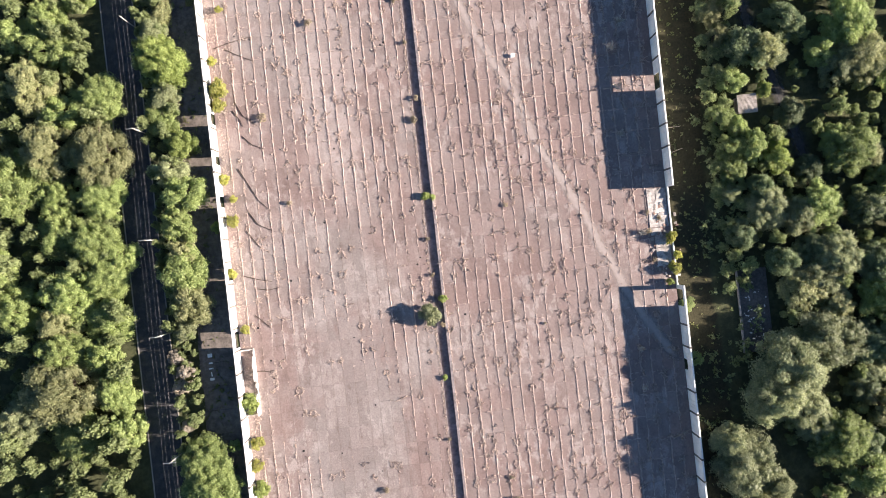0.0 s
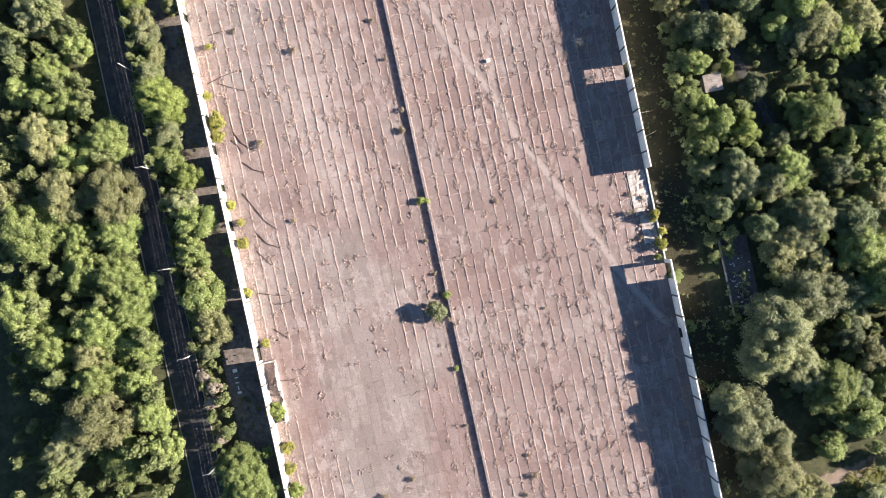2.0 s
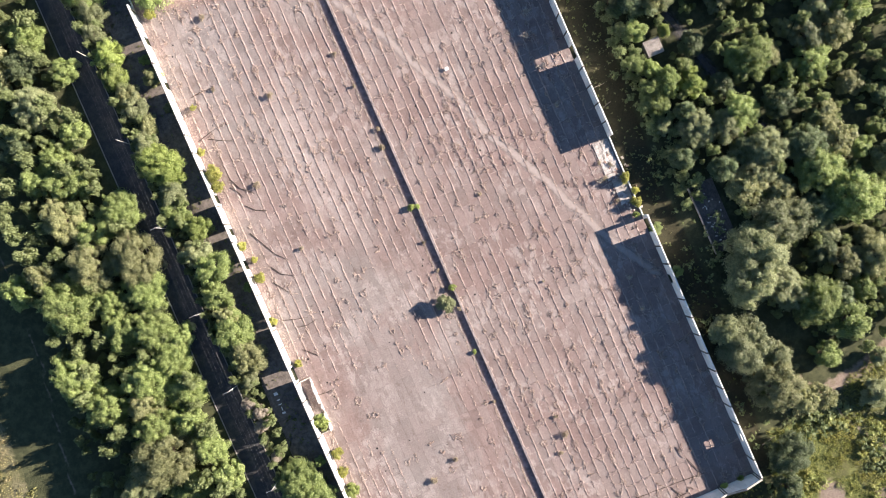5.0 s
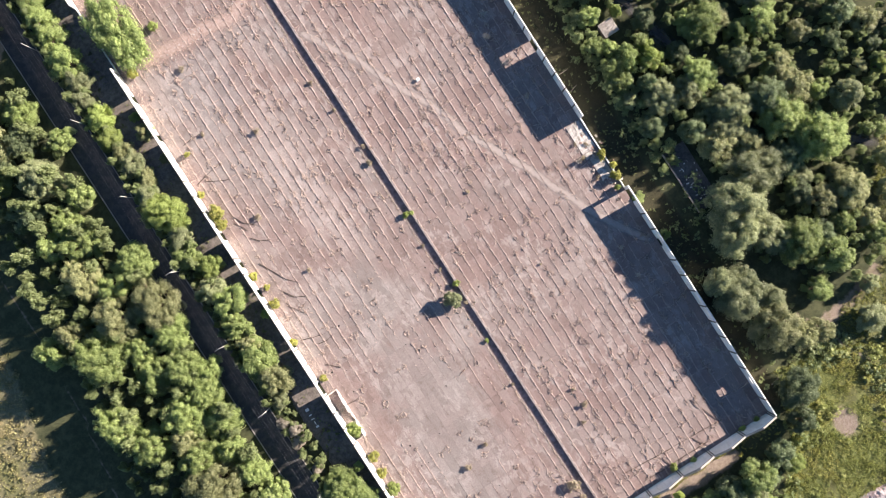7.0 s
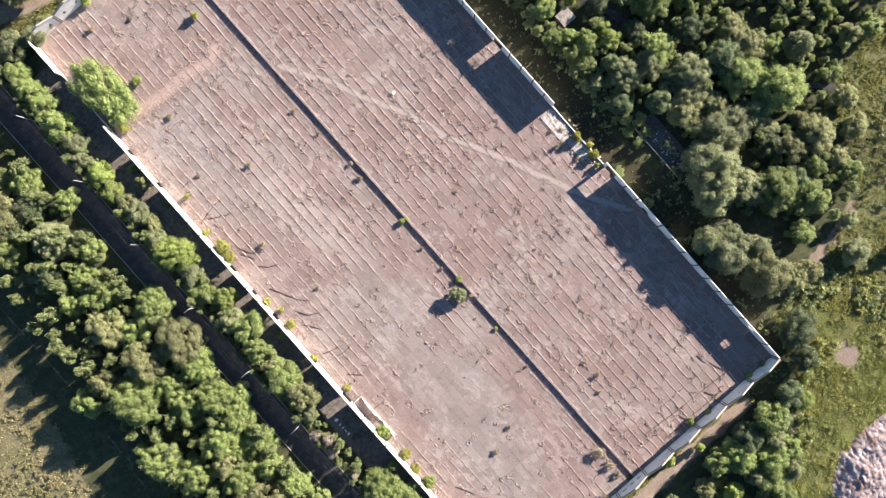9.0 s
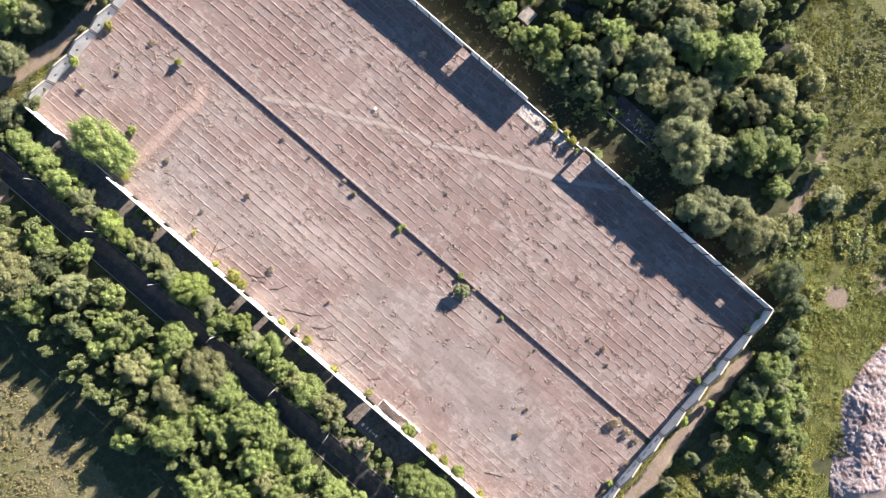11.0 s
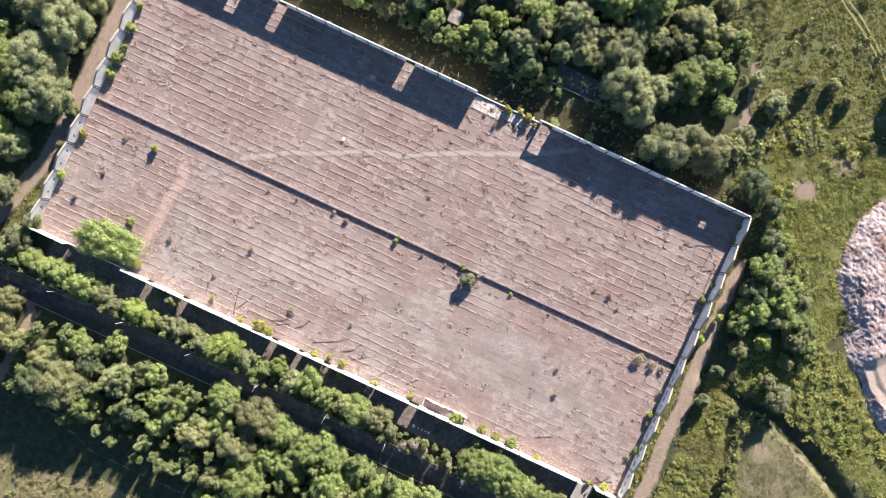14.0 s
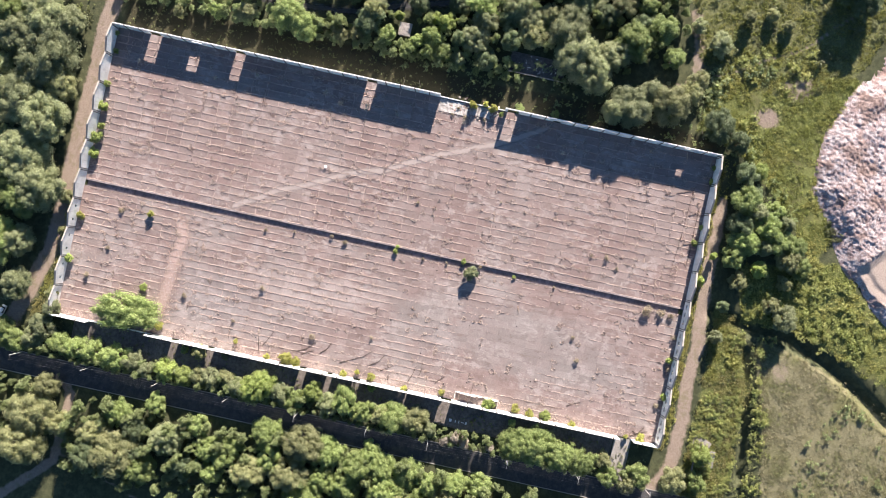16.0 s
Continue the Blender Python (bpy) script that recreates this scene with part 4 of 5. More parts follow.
def meadow(name, outline, lo, hi, tries, material, label, tall, edge=0.0, wild=1.0, thin=-0.25):
    xs, ys = [p[0] for p in outline], [p[1] for p in outline]
    P = np.array([(rnd.uniform(max(min(xs), -150), min(max(xs), 150)), rnd.uniform(max(min(ys), -165), min(max(ys), 180)), lo + (hi - lo) * rnd.random() ** 2.5) for _ in range(tries)])
    wave = wild * np.array([3.6 * noise.noise((x * 0.13, y * 0.13, 2)) + 1.8 * noise.noise((x * 0.5, y * 0.5, 9)) for x, y, _ in P])
    ok = inside(P[:, 0], P[:, 1], outline) + wave > edge
    for line, wide in LINES:
        ok &= near_line(P[:, 0], P[:, 1], line) > wide
    for bx, by, br in ((73, -91, 4.0), (86, -100, 3), (80, -62, 3.5), (-14, -115, 4)):
        ok &= np.hypot(P[:, 0] - bx, P[:, 1] - by) > br * (0.4 + 0.9 * np.random.random(len(P)))
    keep = [p for p in P[ok] if noise.noise((p[0] * 0.07, p[1] * 0.07, 3)) + rnd.uniform(-0.4, 0.4) > thin]
    return stuff_of(name, keep, CLUMPS, material, label, "meadow", tall, -0.25)


meadow("olive_meadow", MEADOW_NE, 0.3, 1.1, 4200, WEED, "rough olive-green meadow of tall weeds", 0.35)
meadow("green_meadow", MEADOW_E, 0.2, 1.2, 2600, SCRUB, "lush green weeds beside the waste heap", 0.4, 0, 1, 0.0)
meadow("meadow_scrub", [(86, -68), (66, -70), (68, -84), (80, -98), (98, -104), (100, -90)], 0.6, 2.2, 1100, SCRUB, "scattered yellow-green scrub in the meadow", 0.5, 0.0, 1.5, 0.1)
meadow("meadow_thicket", [(70, -62), (84, -66), (92, -80), (88, -96), (74, -86), (66, -78)], 0.7, 2.4, 700, LEAFMIX, "low green bushes between wall and meadow", 0.6, 0, 1.5, 0.05)
meadow("olive_scrub", MEADOW_NE, 0.5, 2.2, 2200, WEED, "patches of taller olive weeds in the meadow", 0.5, 0.0, 1.5, 0.15)
meadow("ditch_scrub", SCRUB_SE, 0.4, 1.9, 2600, SCRUB, "yellow-green scrub along a ditch", 0.5, 0, 1.4, 0.0)
meadow("dry_meadow", MEADOW_SE, 0.2, 0.65, 4500, WEED_DRY, "dry grey-green grass and weeds", 0.3, 0, 1.5, -0.35)
meadow("west_field", FIELD_WEST, 0.3, 1.1, 3600, WEED_TAWNY, "dry tawny field beyond the wood", 0.6)
meadow("verge_weeds", [(-64, -75), (-64, 160), (-50, 160), (-50, -75)], 0.25, 0.8, 1500, WEED, "weeds on the verge between road and wall", 0.8)
meadow("south_verge", [(56, -77.6), (-48, -77.6), (-48, -80.5), (20, -79.5), (56, -84)], 0.2, 0.7, 1500, LEAVES[5], "yellow-green weeds along the foot of the end wall", 0.9)
meadow("south_scrub", SCRUB_S, 0.5, 2.0, 1500, SCRUB, "bright yellow-green scrub beside the dirt track", 0.35, 0, 1.6, 0.02)
meadow("south_weeds", [(6, -86), (-30, -87), (-66, -86), (-68, -122), (-30, -113), (-4, -108)], 0.25, 1.0, 1700, WEED, "olive weeds between the dirt track and the dry meadow", 0.5, 0, 1.3)
meadow("scrub_row", [(-3, -102), (-30, -106), (-62, -110), (-62, -118), (-30, -113), (-4, -108)], 0.5, 2.0, 650, SCRUB, "row of yellow-green scrub beside the dry meadow", 0.55, 0, 1.6, -0.1)
meadow("heap_weeds", [(41, -119), (43, -128), (37, -129), (34, -122)], 0.4, 1.2, 260, WEED, "patch of green weeds growing on the waste heap", 0.6, 0, 0.4, -0.5)
meadow("meadow_shrubs", [(-14, -122), (-20, -150), (-60, -165), (-100, -165), (-100, -126), (-60, -128)], 0.6, 2.2, 500, LEAFMIX, "scattered low green shrubs in the dry meadow", 0.6, 0, 1.5, 0.15)
meadow("thicket_edge", [(66, 60), (58, -78), (48, -90), (26, -96), (24, -112), (40, -108), (62, -92), (72, -60), (74, 0)], 0.5, 1.8, 2600, LEAFMIX, "tangled weeds at the thicket's edge", 1.2, 0.0)
meadow("shoulder_weeds", [(57, 138), (66, 138), (66, 0), (62, -78), (57, -78)], 0.2, 0.7, 1300, WEED, "low weeds on the shaded strip outside the wall", 0.7)
meadow("north_verge", [(56, 141.6), (-48, 141.6), (-52, 151), (-10, 149), (36, 146), (56, 143)], 0.2, 0.7, 1400, WEED_DRY, "dry grass between end wall and track", 0.8)
meadow("north_edge", [(64, 150), (20, 156), (-40, 160), (-40, 166), (64, 160)], 0.4, 1.3, 900, WEED, "weeds along the far side of the track", 1.0)



def grass(name, outline, count, high, wide, material, label, each=5, wild=1.0):
    """Uneven grass as one object of loose blades, thicker in drifts."""
    O = np.array(outline)
    P = dice.uniform(np.maximum(O.min(0), (-150, -165)), np.minimum(O.max(0), (150, 180)), (count, 2))
    drift = np.array([noise.noise((x * 0.25, y * 0.25, 4)) + 0.6 * noise.noise((x * 0.9, y * 0.9, 6)) for x, y in P])
    ok = inside(P[:, 0], P[:, 1], outline) + 2.5 * wild * drift > 0
    for line, wide_ in LINES:
        ok &= near_line(P[:, 0], P[:, 1], line) > wide_ * dice.uniform(0.25, 1.15, count)
    for bx, by, br in ((72.4, -91.2, 4.4), (86.8, -101, 4), (-14, -115, 4)):
        ok &= np.hypot(P[:, 0] - bx, P[:, 1] - by) > br * dice.uniform(0.55, 1.15, count)
    ok &= drift > dice.uniform(-1.2, 0.1, count)
    spots = np.c_[P, high * np.clip(1 + 1.1 * drift, 0.3, 2.0), np.full(count, 0.28)][ok]
    pts = blades(spots, each, wide)
    pts[:, 2] -= 0.22
    return tagged(new(name, triangles(name, pts, material)), label, "grass", kind="stuff")


GRASS = leaf("meadow_grass", (0.13, 0.145, 0.04), (0.3, 0.315, 0.1), 0.3, ((0.19, 0.185, 0.05), (0.36, 0.345, 0.12)))
GRASS_DRY = leaf("dry_grass", (0.19, 0.175, 0.075), (0.38, 0.34, 0.17), 0.3, ((0.15, 0.155, 0.06), (0.29, 0.285, 0.12)))
GRASS_PALE = leaf("pale_dry_grass", (0.19, 0.175, 0.1), (0.38, 0.345, 0.215), 0.3, ((0.16, 0.165, 0.08), (0.3, 0.295, 0.15)))
GRASS_YELLOW = leaf("yellow_grass", (0.22, 0.205, 0.075), (0.42, 0.385, 0.17), 0.3, ((0.2, 0.21, 0.06), (0.38, 0.38, 0.12)))
grass("meadow_grass", MEADOW_NE, 30000, 0.4, 0.13, GRASS, "rough yellow-green meadow grass")
grass("lawn_grass", MEADOW_E, 20000, 0.4, 0.12, GRASS, "lush green grass beside the waste heap")
grass("ditch_grass", SCRUB_SE, 9000, 0.5, 0.12, GRASS, "long yellow-green grass along the ditch")
grass("dry_grass", MEADOW_SE, 30000, 0.3, 0.09, GRASS_PALE, "short dry grass of the meadow", 4)
grass("field_grass", FIELD_WEST, 14000, 0.4, 0.13, GRASS_DRY, "tawny grass of the far field", 4)
grass("track_grass", SCRUB_S, 11000, 0.45, 0.12, GRASS_YELLOW, "yellow-green grass beside the dirt track")
grass("wall_grass", [(54, -77.4), (-50, -77.4), (-50, -80.6), (-8, -81), (20, -79.8), (54, -80.4)], 7000, 0.45, 0.08, GRASS_YELLOW, "yellow grass along the foot of the end wall", 5, 0.5)
grass("north_grass", [(58, 141.6), (-48, 141.6), (-52, 150), (-28, 145.4), (20, 143.6), (58, 143.4)], 7000, 0.4, 0.08, GRASS_YELLOW, "dry yellow grass between end wall and track", 5, 0.5)

# ---- the heap of pale waste ----
HEAP = [(140, -138), (100, -126), (93, -121), (80, -114), (65, -111), (51, -111), (41, -119), (28, -127), (18, -136), (8, -150), (8, -190), (140, -190)]
SAND_TOP = [(36, -140), (27, -133), (20, -139), (14, -152), (14, -190), (60, -190), (52, -150)]
hx, hy = np.meshgrid(np.arange(5, 141, 0.42), np.arange(-190, -108, 0.42))
deep, flat = inside(hx, hy, HEAP), inside(hx, hy, SAND_TOP)


def billow(a, b):
    """Rounded lumps of two sizes."""
    big = noise.voronoi((a * 0.58 + 0.6 * noise.noise((a * 0.3, b * 0.3, 0)), b * 0.58 + 0.6 * noise.noise((a * 0.3, b * 0.3, 7)), 0.3))[0][0]
    low = noise.voronoi((a * 1.5, b * 1.5, 4.7))[0][0]
    return 0.62 * math.sqrt(max(0.2, 1 - (big / 0.9) ** 2)) + 0.5 * math.sqrt(max(0.1, 1 - (low / 0.85) ** 2)) + 0.35 * noise.noise((a * 1.9, b * 1.9, 3)) + 0.8 * noise.noise((a * 0.12, b * 0.12, 1))


seen = (deep > -1.5) & (hx < 122) & (hy > -168)
lump = np.zeros(hx.shape)
lump[seen] = [billow(a, b) - 1.0 for a, b in zip(hx[seen], hy[seen])]
hz = np.clip(deep / 8.0, -0.2, 1) * 2.7 + np.where(flat > 0, 0.06 * lump, lump * np.clip(deep / 0.8, 0, 1)) - 0.3 - np.clip(flat / 3, 0, 1) * 1.2
keep = deep > -0.8
idx = -np.ones(hx.shape, int)
idx[keep] = np.arange(keep.sum())
quads = [(idx[j, i], idx[j, i + 1], idx[j + 1, i + 1], idx[j + 1, i]) for j in range(hx.shape[0] - 1) for i in range(hx.shape[1] - 1)
         if min(idx[j, i], idx[j, i + 1], idx[j + 1, i + 1], idx[j + 1, i]) >= 0]
heap = thing("waste_heap", (0, 0, 0), "large heap of pale pinkish waste with a sandy top", "heap", kind="stuff")
me = mesh_of("heap_body", np.stack([hx, hy, hz], -1)[keep].tolist(), [tuple(int(v) for v in q) for q in quads], WASTE, True)
me.attributes.new("sand", "FLOAT", "POINT").data.foreach_set("value", np.clip(0.5 + flat / 3, 0, 1)[keep].astype(np.float32))
part("heap_body", me, None, heap)

# ---- roadside power line ----
def utility_pole(x, y):
    ob = thing("utility_pole", (x, y, -0.1), "concrete utility pole with a crossarm beside the road", "utility pole", "utility poles along the road")
    part("shaft", tube([(0, 0, -0.3), (0, 0, 4.5), (0, 0, 9.0)], [0.17, 0.14, 0.1], 8), POLE, ob)
    arm = part("crossarm", boxed(-1.5, 1.3, -0.07, 0.07, 8.45, 8.6, 0.01), POLE, ob)
    for a in (-1.4, -0.6, 0.5, 1.2):
        part("insulator", tube([(a, 0, 8.6), (a, 0, 8.72), (a, 0, 8.85)], [0.03, 0.08, 0.04], 6), POLE, arm)
    part("lower_arm", boxed(-0.1, 0.7, -0.05, 0.05, 7.0, 7.1, 0.01), STEEL, ob)
    return ob


POLE_Y = [-101, -76, -51, -26, 2.2, 24, 49, 74, 99, 124, 149]
pole = utility_pole(-64.1, POLE_Y[0])
slim = thing("utility_pole", (-64.1, 74, -0.1), "slim concrete utility pole without a crossarm", "utility pole", "utility poles along the road")
part("shaft", tube([(0, 0, -0.3), (0, 0, 4.5), (0, 0, 8.9)], [0.15, 0.12, 0.09], 8), POLE, slim)
part("bracket", boxed(-0.09, 0.3, -0.04, 0.04, 8.4, 8.5, 0.01), STEEL, slim)
for y in POLE_Y[1:]:
    if y != 74:
        copy_thing(slim if y > 60 else pole, pose(-64.1, y, -0.1))
for a, z in ((-1.4, 8.8), (-0.6, 8.8), (0.5, 8.8), (1.2, 8.8), (0.65, 7.05)):
    pts = []
    for y0, y1 in zip(POLE_Y, POLE_Y[1:]):
        pts += [(-64.1 + a, y0 + (y1 - y0) * k / 8, z - 0.1 - 0.5 * 4 * (k / 8) * (1 - k / 8)) for k in range(8)]
    pts.append((-64.1 + a, POLE_Y[-1], z - 0.1))
    tagged(new("power_cable", finish(tube(pts, 0.01, 4), "power_cable", WIRE)), "thin sagging overhead power cable along the road", "cable", "overhead power cables")

# ---- fallen dark branches by the roadside wall ----
BRANCHES = [
    [(-47, 67.3), (-43.6, 68.2), (-41.6, 68.6), (-36.9, 69.3)], [(-44.1, 66.8), (-41.3, 65.2), (-38, 63.6)], [(-43.2, 54.3), (-41.8, 51.2), (-38.5, 48.2)],
    [(-44, 52.4), (-42.6, 50.2), (-41.8, 48.5)], [(-42.3, 46.2), (-40.3, 44), (-37.7, 42.8)], [(-44.2, 38.8), (-42, 34.5), (-40.3, 31), (-37.6, 28.1)],
    [(-42.7, 28.2), (-41, 25.3), (-37.2, 23.1)], [(-43.8, 24), (-42.2, 21.5), (-40.7, 19.4)], [(-45.6, 13.5), (-42.4, 12.4), (-39.1, 11.5)],
    [(-43.9, 4), (-42, 2.2), (-40.6, 0.7)], [(-41.8, -43.3), (-40.3, -46), (-39, -48.9)], [(-44, 79), (-41, 79.4), (-38.3, 79.2)], [(-42.2, 10), (-40, 9.6), (-37.1, 10.1)],
    [(-45.2, -9.1), (-43, -9.4), (-41.1, -9.3)],
]
for line in BRANCHES:
    ob = thing("fallen_branch", (*line[0], 0.0), "dark dead branch lying on the concrete floor", "branch", "fallen branches")
    o = Vector((*line[0], 0))
    pts, zz = [], 0.09
    for a, b in zip(line, line[1:]):
        for k in range(4):
            p = Vector((*a, 0)).lerp(Vector((*b, 0)), k / 4) - o
            pts.append((p.x + 0.1 * noise.noise(p * 0.9), p.y, zz + 0.04 * noise.noise(p * 0.7 + o)))
    e = Vector((*line[-1], 0.07)) - o
    pts.append(tuple(e))
    part("limb", tube(pts, [0.11 - 0.085 * i / len(pts) for i in range(len(pts))], 6), DEADWOOD, ob)
    for k in (len(pts) // 3, 2 * len(pts) // 3, len(pts) - 2):
        p = Vector(pts[k])
        a = rnd.uniform(0, 6.28)
        q = p + Vector((math.cos(a), math.sin(a), 0.15)) * rnd.uniform(0.5, 1.1)
        part("twig", tube([tuple(p), tuple((p + q) / 2 + Vector((0.05, 0, 0.05))), tuple(q)], [0.06, 0.04, 0.015], 5), DEADWOOD, ob)

# ---- fallen roof timbers near the south-east corner ----
TIMBERS = [((43.3, -71.2), (27.5, -70.2)), ((27.2, -70.3), (11.4, -69.1)), ((36.5, -74.3), (25.6, -74.2)), ((25.3, -74.4), (15, -74.1)), ((33.3, -71.1), (34.7, -74.1)),
           ((22.9, -71.3), (24.2, -74.9)), ((38.9, -61.5), (39.5, -65)), ((40.3, -65.5), (42, -70.4)), ((-47.3, -67.7), (-44.5, -73.3)), ((-47.2, -68.9), (-43.3, -71.9)), ((-45.4, -67.8), (-46.7, -71.8))]
for (ax, ay), (bx, by) in TIMBERS:
    ob = thing("fallen_timber", (ax, ay, 0.0), "dark weathered roof timber lying on the concrete floor", "timber", "fallen roof timbers")
    dx, dy = bx - ax, by - ay
    part("beam", tube([(0, 0, 0.1), (dx * 0.35 + rnd.gauss(0, 0.08), dy * 0.35 + rnd.gauss(0, 0.08), 0.16), (dx * 0.7 + rnd.gauss(0, 0.1), dy * 0.7, 0.13), (dx, dy, 0.09)], [0.085, 0.08, 0.075, 0.06], 6), DEADWOOD, ob)
    part("splinter", tube([(dx * 0.6, dy * 0.6, 0.12), (dx * 0.6 + rnd.uniform(-0.6, 0.6), dy * 0.6 + rnd.uniform(-0.6, 0.6), 0.2)], [0.06, 0.02], 5), DEADWOOD, ob)

# ---- leaning posts along the shaded wall ----
for x, y, dx, dy, h in ((51.4, -35.8, 3.2, 3.0, 3.6), (52.4, -66.5, 2.8, 1.4, 3.4), (51.8, -75, 2.6, 1.0, 3.2), (50.5, 136.3, 1.8, -1.4, 3.8), (52.2, 134.4, 2.2, -0.6, 3.4), (58.0, 31.6, 1.0, 0.3, 4.4),
                        (61.0, -70.5, 3.0, 2.2, 3.0), (57.4, 37.5, 1.8, -0.5, 4.0)):
    ob = thing("leaning_post", (x, y, -0.05), "thin weathered wooden post leaning by the wall", "post", "leaning posts")
    part("shaft", tube([(0, 0, 0), (dx * 0.5, dy * 0.5, h * 0.52), (dx, dy, h)], [0.09, 0.075, 0.05], 6), GREYWOOD, ob)
    part("foot", boxed(-0.16, 0.16, -0.16, 0.16, -0.05, 0.08, 0.02), STAINED, ob)

# ---- collapsed part of the east wall ----
for x0, x1, y0, y1, z in ((50.9, 55.4, 14.4, 23.6, 0.14), (51.8, 55.3, 5.2, 12.4, 0.2), (51.0, 53.6, 12.5, 14.3, 0.1)):
    ob = thing("fallen_wall_panel", (x0, y0, 0.0), "cracked white wall panel lying flat on the floor", "wall panel", "fallen wall panels")
    u = 0.0
    while u < y1 - y0 - 0.05:
        w = min(rnd.uniform(2.0, 4.5), y1 - y0 - u)
        v = 0.0
        while v < x1 - x0 - 0.05:
            d = min(rnd.uniform(1.4, 2.6), x1 - x0 - v)
            bm = boxed(v + 0.03, v + d - 0.03, u + 0.03, u + w - 0.03, 0.0, z + rnd.uniform(0, 0.08), 0.02)
            part("broken_slab", bm, GRIMY, ob)
            v += d
        u += w
for _ in range(110):
    x, y, s = rnd.gauss(53.6, 1.7), rnd.uniform(0.6, 24), rnd.uniform(0.12, 0.42)
    if x > 58 or x < 49.5:
        continue
    bm = boxed(-s, s, -s * 0.7, s * 0.7, 0, s * 0.7, s * 0.12)
    for v in bm.verts:
        v.co += Vector((rnd.uniform(-1, 1), rnd.uniform(-1, 1), rnd.uniform(-0.4, 0.4))) * s * 0.22
    ob = new("rubble_chunk", finish(bm, "rubble_chunk", rnd.choice((GRIMY, STAINED, STAINED, BRICK))))
    ob.matrix_basis = pose(x, y, -0.02, rnd.uniform(-8, 8), rnd.uniform(-8, 8), rnd.uniform(0, 360))
    tagged(ob, "broken chunk of wall rubble on the floor", "rubble", "rubble of the collapsed wall")
# scattered brick rubble on the north part of the floor
for _ in range(230):
    k = rnd.random()
    x, y, s = -4 - 38 * k, 104 + 1.5 * math.sin(6 * k) + rnd.gauss(0, 1.9), rnd.uniform(0.08, 0.24)
    bm = boxed(-s, s, -s * 0.6, s * 0.6, 0, s * 0.6, s * 0.1)
    ob = new("brick_rubble", finish(bm, "brick_rubble", rnd.choice((BRICK, PALE_BRICK, PALE_BRICK, GRIMY))))
    ob.matrix_basis = pose(x, y, 0.0, 0, rnd.uniform(-6, 6), rnd.uniform(0, 360))
    tagged(ob, "loose dusty brick rubble on the slabs", "rubble", "brick rubble")

# ---- white block and dark holes on the floor ----
ob = thing("concrete_block", (22.8, 58.2, 0.0), "small pale concrete block lying on the slabs", "concrete block")
part("block_body", boxed(-0.5, 0.5, -0.35, 0.35, -0.02, 0.45, 0.05), PAINT, ob)
part("block_cap", boxed(-0.35, 0.6, -0.2, 0.5, 0.45, 0.62, 0.04), PAINT, ob)
for _ in range(120):
    x, y = rnd.uniform(WEST + 4, EAST - 4), rnd.uniform(SOUTH + 4, NORTH - 6)
    if TRENCH[0] - 1 < x < TRENCH[1] + 1 or 42 < x:
        continue
    r = rnd.uniform(0.14, 0.28)
    bm = bmesh.new()
    bmesh.ops.create_cone(bm, cap_ends=True, segments=9, radius1=r, radius2=r * 0.9, depth=0.03)
    for v in bm.verts:
        v.co.x *= 1 + 0.25 * noise.noise((v.co.x * 9, v.co.y * 9, x))
    ob = new("floor_socket", finish(bm, "floor_socket", TYRE))
    ob.location = (x, y, 0.02)
    tagged(ob, "dark round column socket in the concrete floor", "socket", "column sockets in the floor")

# ---- hut, pad and low wall beyond the east wall ----
hut = thing("hut", (75.9, 40.8, -0.2), "small hut with a grey fibre-cement roof among trees", "hut")
part("hut_wall", boxed(-1.9, 1.9, -1.8, 1.8, -0.2, 2.5), STAINED, hut)
bm = bmesh.new()
for i in range(24):
    a = -2.3 + i * 0.1917
    prism(bm, a, a + 0.1, -2.2, 2.2, 2.55, 2.62, 2.66)
    prism(bm, a + 0.1, a + 0.19, -2.2, 2.2, 2.55, 2.66, 2.62)
part("roof", bm, ROOFING, hut)
door = part("door", boxed(-2.0, -1.9, -0.45, 0.45, -0.1, 1.9), GREYWOOD, hut, "weathered plank door")
part("handle", boxed(-2.06, -2.0, 0.3, 0.36, 0.9, 1.05, 0.01), STEEL, door)
pad = thing("old_foundation", (70, -17.5, -0.2), "dark old concrete foundation with a low white wall", "foundation")
part("base", boxed(0.3, 7.2, 0, 19.8, -0.1, 0.28, 0.05), DARK_CONCRETE, pad)
for y0, y1 in ((0, 8.4), (8.8, 19.8)):
    part("low_wall", boxed(-0.1, 0.2, y0, y1, -0.1, 0.8, 0.03), GRIMY, pad, "low white-painted wall")
for _ in range(40):
    x, y, s = rnd.gauss(73.6, 1.3), rnd.gauss(-7, 4), rnd.uniform(0.1, 0.3)
    if not 70.6 < x < 76.8 or not -17 < y < 2:
        continue
    ob = new("debris", finish(boxed(-s, s, -s * 0.5, s * 0.5, 0, 0.08 + s * 0.2, 0.015), "debris", PAINT))
    ob.matrix_basis = pose(x, y, 0.08, 0, 0, rnd.uniform(0, 360))
    tagged(ob, "pale scrap lying on the old foundation", "debris", "scraps on the foundation")
ribbon("lane", LANE, 3.0, ASPHALT_SOFT, 0.02, "dark old lane through the thicket", "lane", 2.0)

for pts in ([(140, -71.5), (132.1, -83.3), (127.5, -90.4), (122.4, -96.6), (117, -101.9), (112.5, -106.6)], [(141, -73.5), (133, -85.6), (128.2, -92.3), (122.2, -98.8), (116.7, -103.6), (112.7, -107)]):
    ribbon("wheel_track", pts, 0.55, FLAT_GRASS, 0.06, "pale flattened wheel track through the meadow", "wheel track")

